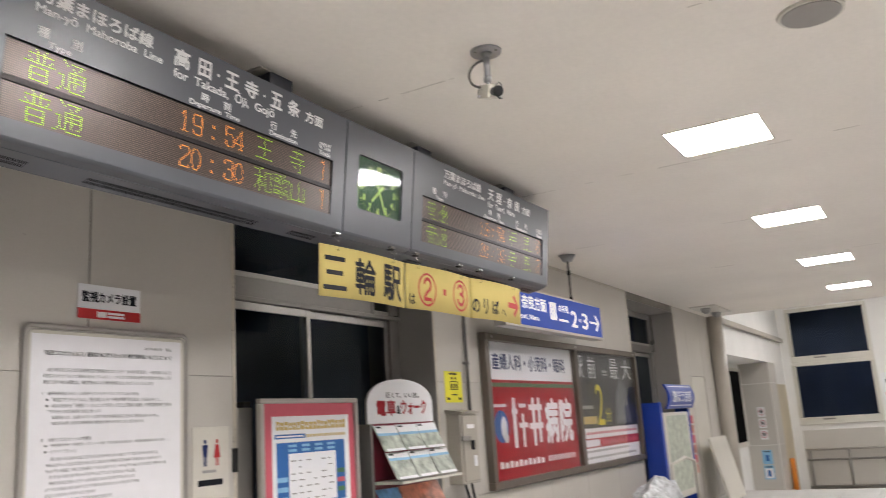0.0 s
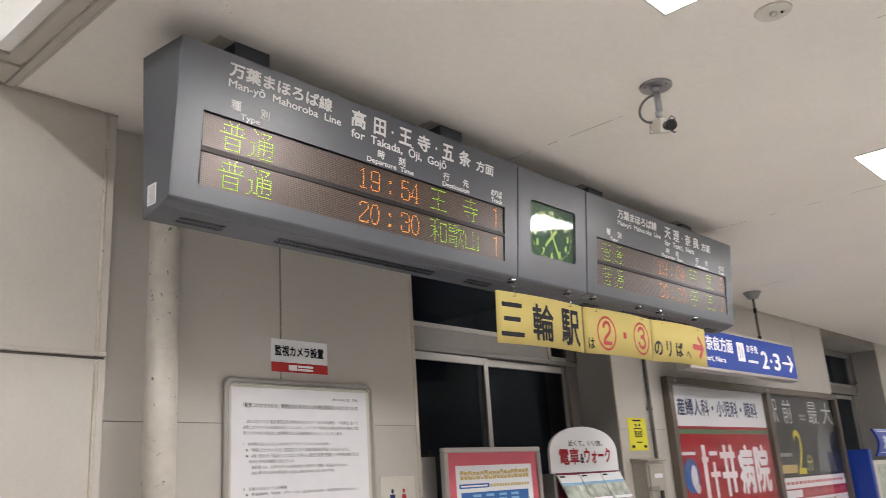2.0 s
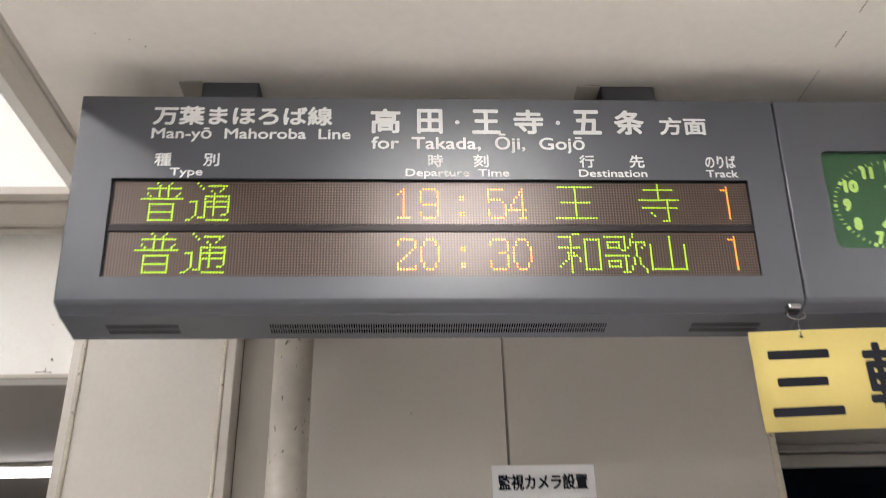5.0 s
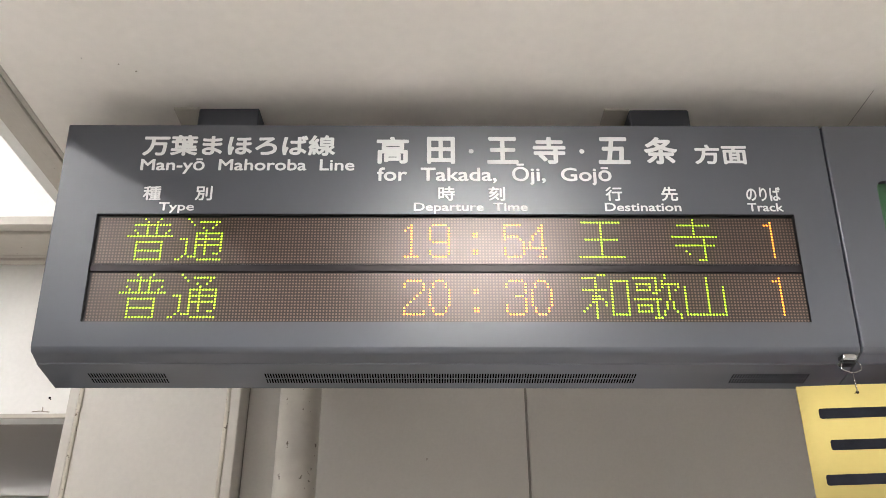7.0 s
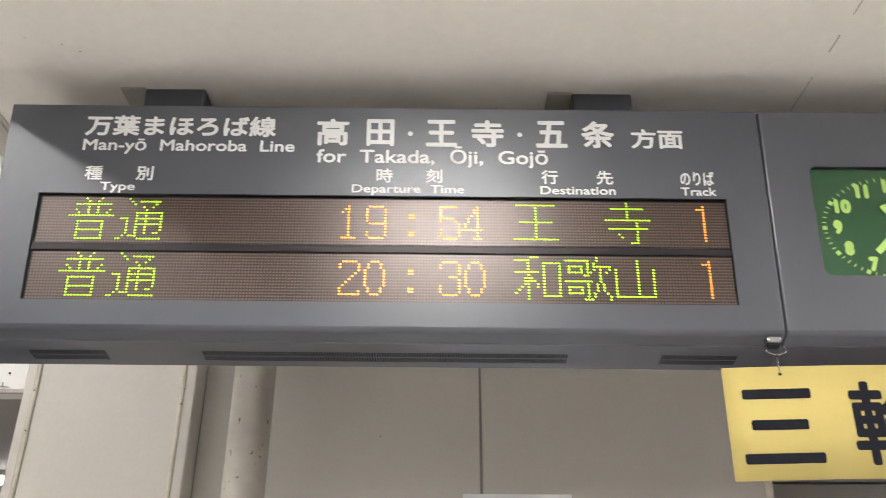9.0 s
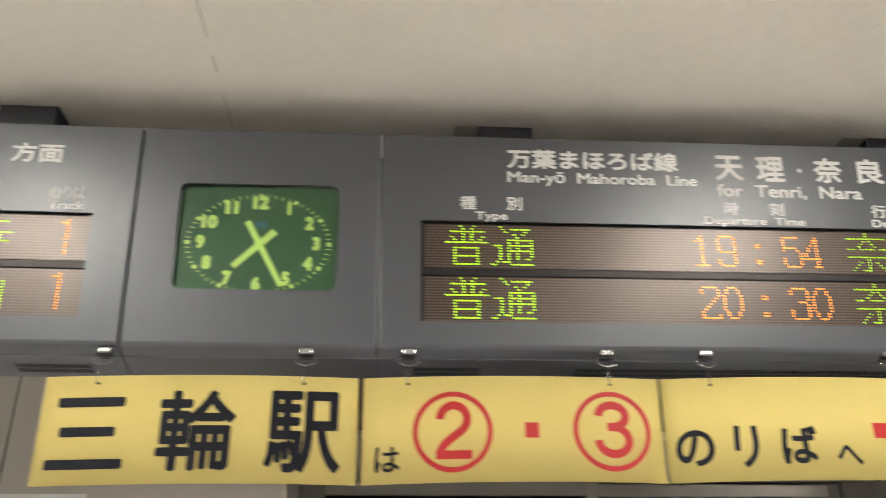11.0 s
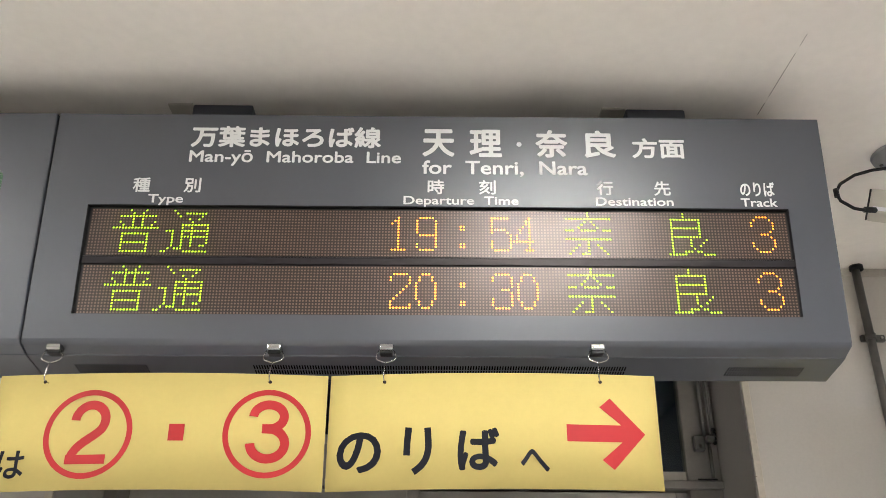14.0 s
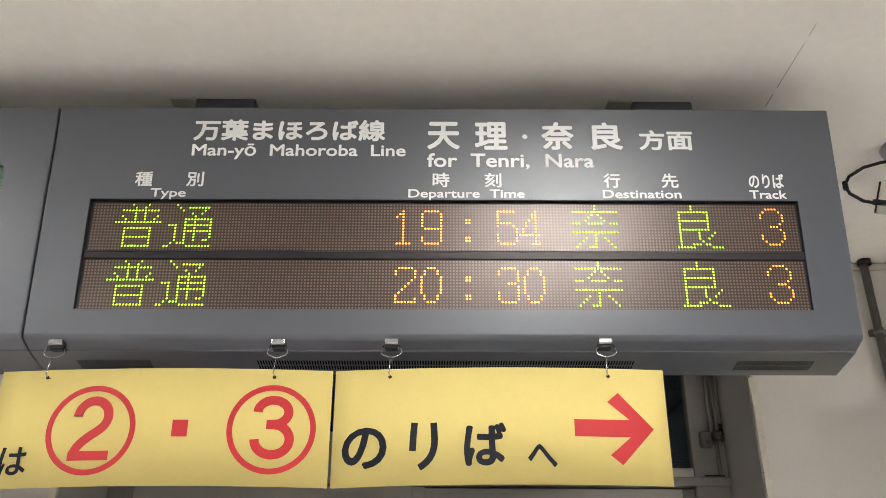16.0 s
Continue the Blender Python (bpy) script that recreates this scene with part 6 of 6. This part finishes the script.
part("text_bar", bar(bmesh.new(), ad(1), 8.72, 8.92, 2.1, 2.13), M["grey_plastic"], p)
part("text_bar", bar(bmesh.new(), ad(1), 8.74, 8.94, 2.06, 2.085), M["grey_plastic"], p)
part("text_plate", bar(bmesh.new(), ad(2), 7.84, 8.42, 1.205, 1.285), M["ad_white"], p)
for k in range(14):
    part("text_bar", bar(bmesh.new(), ad(2), 8.52 + 0.098 * k, 8.59 + 0.098 * k, 1.215, 1.275 - 0.01 * (k % 3)), M["pink"], p)
for k in range(16):
    part("text_bar", bar(bmesh.new(), ad(1), 7.88 + 0.125 * k, 7.965 + 0.125 * k, 1.345, 1.375), M["pink"], p)
for z, x1 in ((1.135, 9.5), (1.06, 9.75)):
    x = 7.9
    while x < x1:
        part("text_bar", bar(bmesh.new(), ad(1), x, x + 0.1, z, z + 0.028), M["grey_plastic"], p)
        x += 0.135

settle(since, 1.0267)

# ---- blue hanging sign ----
SX0, SX1, SY, SZ0, SZ1 = 5.35, 7.93, 0.8, 2.43, 2.835
e = thing("hanging_sign", (6.7, SY + 0.06, SZ0), "lit blue hanging direction sign in a silver frame", "sign")
part("sign_case", boxed(SX0, SX1, SY, SY + 0.13, SZ0, SZ1, 0.008, 2), M["alu"], e)
part("sign_face", boxed(SX0 + 0.02, SX1 - 0.025, SY - 0.004, SY + 0.002, SZ0 + 0.03, SZ1 - 0.025), M["blue_lit"], e)
P = on_wall(SY - 0.0052)
letters(e, M["white_lit"], P, "奈良方面", 5.72, 6.3, 2.62, 2.76, 0.02)
letters(e, M["white_lit"], P, "for Tenri, Nara", 5.42, 6.1, 2.52, 2.57, 0.02, cap=True)
part("symbol_plate", bar(bmesh.new(), P, 6.4, 6.56, 2.56, 2.745), M["white_lit"], e)
for x in (6.44, 6.5):
    part("figure", bar(bmesh.new(), on_wall(SY - 0.006), x, x + 0.02, 2.59, 2.71), M["blue"], e)
letters(e, M["white_lit"], P, "お手洗", 6.63, 6.9, 2.66, 2.74, 0.02)
part("text_bar", bar(bmesh.new(), P, 6.63, 6.87, 2.56, 2.585), M["white_lit"], e)
letters(e, M["white_lit"], P, "2", 6.97, 7.14, 2.52, 2.7, 0.02)
part("dot_mark", ring(bmesh.new(), P, 7.22, 2.61, 0.02, 0.02, n=16), M["white_lit"], e)
letters(e, M["white_lit"], P, "3", 7.29, 7.46, 2.52, 2.7, 0.02)
bm = bar(bmesh.new(), P, 7.53, 7.78, 2.6, 2.625)
poly(bm, P, [(7.7, 2.53), (7.73, 2.515), (7.83, 2.6125), (7.73, 2.71), (7.7, 2.695), (7.78, 2.6125)])
part("arrow", bm, M["white_lit"], e)
for x in (7.2, 6.05):
    rod = part("hanger_rod", cyl(bmesh.new(), (x, SY + 0.065, SZ1), (x, SY + 0.065, CEIL), 0.013, n=16), M["conduit"], e)
    part("hanger_cup", cyl(bmesh.new(), (x, SY + 0.065, CEIL - 0.07), (x, SY + 0.065, CEIL), 0.05, 0.095, 24), M["cam_mount"], rod)
    for dz in (0.0, 0.3):
        part("hanger_joint", cyl(bmesh.new(), (x, SY + 0.065, SZ1 + dz), (x, SY + 0.065, SZ1 + dz + 0.05), 0.019, n=12), M["rubber"], rod)

# ---- things along the farther wall ----
since = set(bpy.data.objects)
e = thing("map_stand", (10.9, 0.95, 0), "blue information stand with a curved head sign and a map", "information stand")
part("post", boxed(10.1, 10.22, 0.86, 1.12, 0.0, 1.7, 0.01, 1), M["blue"], e)
part("panel", boxed(10.22, 11.7, 0.9, 0.96, 0.3, 1.55, 0.01, 1), M["steel_white"], e)
part("map_sheet", bar(bmesh.new(), on_wall(0.898), 10.5, 11.6, 0.4, 1.5), M["map_print"], e)
part("post", boxed(11.7, 11.82, 0.9, 1.1, 0.0, 1.6, 0.01, 1), M["blue"], e)
bm = bmesh.new()
top = []
for k in range(9):
    s = k / 8
    y = 0.86 - 0.06 * math.sin(math.pi * s)
    top.append((y, 1.6 + 0.36 * s))
extrude_x(bm, top + [(y + 0.03, z) for y, z in reversed(top)], 10.45, 11.85)
head = part("head_sign", bm, M["blue"], e)
part("lettering", write(bmesh.new(), lambda u, v, lift=0: (u, 0.862 - 0.06 * math.sin(math.pi * (v - 1.6) / 0.36) - 0.006 - lift, v), "遊ぼう京都", 10.62, 11.68, 1.69, 1.87, 0.03), M["ad_white"], head)
for z in (1.64, 1.92):
    part("stripe", bar(bmesh.new(), lambda u, v, lift=0: (u, 0.862 - 0.06 * math.sin(math.pi * (v - 1.6) / 0.36) - 0.006, v), 10.55, 11.75, z, z + 0.012), M["ad_white"], head)
e = thing("leaflet_pocket", (12.2, 1.08, 0.7), "tall wall rack of pink leaflets beside the blue stand", "leaflet rack")
part("rack", boxed(12.0, 12.5, 1.05, 1.16, 0.5, 1.55, 0.01, 1), M["steel_white"], e)
for k in range(6):
    part("leaflet", boxed(12.02, 12.48, 1.03, 1.05, 0.55 + 0.16 * k, 0.68 + 0.16 * k), M["pink"] if k % 2 else M["leaflet_warm"], e)
bm = bmesh.new()
bmesh.ops.create_icosphere(bm, subdivisions=3, radius=0.5)
noise.seed_set(5)
for v in bm.verts:
    d = 1 + 0.3 * noise.noise(v.co * 4)
    v.co = Vector((9.2 + v.co.x * 1.3 * d, 0.75 + v.co.y * 0.5 * d, 0.36 + v.co.z * 0.75 * d))
    v.co.z = max(v.co.z, 0.0)
tagged(part("wrapped_bundle", bm, M["vinyl_bag"]), "bundle of goods under crumpled clear plastic on the floor", "bundle")
e = thing("luggage_cart", (10.3, 0.6, 0), "white tubular cart handle beside the bundle", "cart")
part("handle", tube(bmesh.new(), [(9.7, 0.7, 0.0), (9.75, 0.68, 0.85), (10.2, 0.62, 0.92), (10.6, 0.6, 0.85), (10.65, 0.6, 0.0)], 0.025, 8), M["steel_white"], e)
e = thing("folding_sign", (13.4, 0.9, 0), "cream folding board leaning by the far door", "board")
bm = boxed(13.1, 14.3, 0.0, 0.04, 0.0, 1.1, 0.01, 1)
bmesh.ops.transform(bm, matrix=Matrix.Translation((0, 0.72, 0)) @ Matrix.Rotation(radians(-12), 4, "X"), verts=bm.verts)
part("board_sheet", bm, M["steel_white"], e)
settle(since, 1.027, True)
tagged(part("door_1", boxed(13.64, 14.59, EAST + 0.002, EAST + 0.012, 0.0, 2.155, 0.003, 1), M["steel_white"]), "flush cream door in the panelled wall", "door", kind="structure")
# far recess: dark window, notices, post and railing
since = set(bpy.data.objects)
e = thing("window_recess", (20, 1.9, 0.62), "tall dark window at the back of the far recess", "window", kind="structure")
for x0, x1, z0, z1 in ((18.9, 20.98, 2.46, 2.54), (18.9, 20.98, 0.6, 0.72), (18.9, 19.0, 0.72, 2.46), (20.9, 20.98, 0.72, 2.46)):
    part("window_frame", boxed(x0, x1, 1.86, 1.899, z0, z1, 0.01, 1), M["steel_white"], e)
# opaque near-black sheet instead of glass before a dark room
part("pane", facing(bar(bmesh.new(), on_wall(1.88), 19.0, 20.9, 0.72, 2.46), (0, -1, 0)), M["void"], e)
JX = 20.987
on_jamb = lambda d: (lambda u, v, lift=0.0: (JX - d - lift, u, v))
for z in (1.42, 1.14, 0.86):
    s = thing("prohibition_sticker", (JX, 1.48, z), "white sticker with a red prohibition ring", "sticker", "prohibition stickers")
    part("sheet", boxed(JX - 0.004, JX, 1.39, 1.57, z - 0.12, z + 0.12), M["ad_white"], s)
    part("red_ring", ring(bmesh.new(), on_jamb(0.005), 1.48, z, 0.07, 0.085, 0.82), M["red"], s)
    part("symbol", bar(bmesh.new(), on_jamb(0.006), 1.45, 1.51, z - 0.03, z + 0.04), M["text_grey"], s)
for z, mat in ((0.31, "ad_sky"), (-0.06, "ad_white")):
    s = thing("pictogram_sticker", (JX, 1.48, z), "white and light blue symbol sticker on the wall", "sticker", "blue stickers")
    part("sheet", boxed(JX - 0.004, JX, 1.36, 1.6, z - 0.17, z + 0.17), M["ad_sky"], s)
    part("field", bar(bmesh.new(), on_jamb(0.005), 1.385, 1.575, z - 0.14, z + 0.1), M[mat], s)
    part("symbol", bar(bmesh.new(), on_jamb(0.006), 1.44, 1.52, z - 0.1, z + 0.05), M["ad_blue"], s)
    part("text_bar", bar(bmesh.new(), on_jamb(0.006), 1.4, 1.56, z + 0.12, z + 0.145), M["text_grey"], s)
e = thing("marker_post", (22.0, 1.06, -0.74), "orange rubber marker post on a dark foot", "post")
part("post", cyl(bmesh.new(), (22.0, 1.06, -0.7), (22.0, 1.06, 0.2), 0.07, 0.06, 16), M["orange_post"], e)
part("foot", cyl(bmesh.new(), (22.0, 1.06, -0.74), (22.0, 1.06, -0.7), 0.085, n=20), M["rubber"], e)
e = thing("railing", (23.1, -1.5, -0.74), "steel railing in front of the far window", "railing")
for z in (0.33, 0.07, -0.62):
    part("rail", cyl(bmesh.new(), (23.25, 0.88, z), (23.25, -4.5, z), 0.028, n=12), M["alu"] if z > 0.3 else M["alu_dark"], e)
for k in range(6):
    part("rail_post", cyl(bmesh.new(), (23.25, 0.78 - 0.95 * k, -0.74), (23.25, 0.78 - 0.95 * k, 0.33), 0.03, n=10), M["alu_dark"], e)
tagged(part("baseboard", boxed(23.3, 23.39, -4.5, 0.9, -0.74, -0.6, 0.005, 1), M["soffit"]), "dark skirting under the far window", "baseboard", kind="structure")
e = thing("far_notice", (23.37, -1.4, 1.6), "white notice sheet beside the far window", "notice")
part("sheet", boxed(23.37, 23.399, -1.68, -1.2, 1.0, 2.22, 0.003, 1), M["ad_white"], e)
part("text_bar", bar(bmesh.new(), lambda u, v: (23.367, u, v), -1.6, -1.3, 1.95, 2.05), M["text_grey"], e)
part("text_bar", bar(bmesh.new(), lambda u, v: (23.367, u, v), -1.6, -1.26, 1.6, 1.7), M["pink"], e)
tagged(part("paving_strip", boxed(16.0, 22.9, -2.6, -2.2, -0.74, -0.73), M["tactile"]), "yellow tactile paving strip on the lower floor", "pavement", kind="structure")

settle(since, 1.031)

# ---- floor tiles ----
tile = None
random.seed(9)
for i in range(23):
    for j in range(15):
        x, y = -4.9 + i * 0.9, SOUTH + 0.31 + j * 0.6
        if tile is None:
            bm = boxed(-0.447, 0.447, -0.297, 0.297, -0.012, 0.0, 0.003, 1)
            me = bpy.data.meshes.new("tile")
            bm.to_mesh(me)
            bm.free()
            me.materials.append(M["floor"])
            tile = me
        ob = new("tile", tile)
        ob.parent = floor
        ob.location = (x, y, 0)
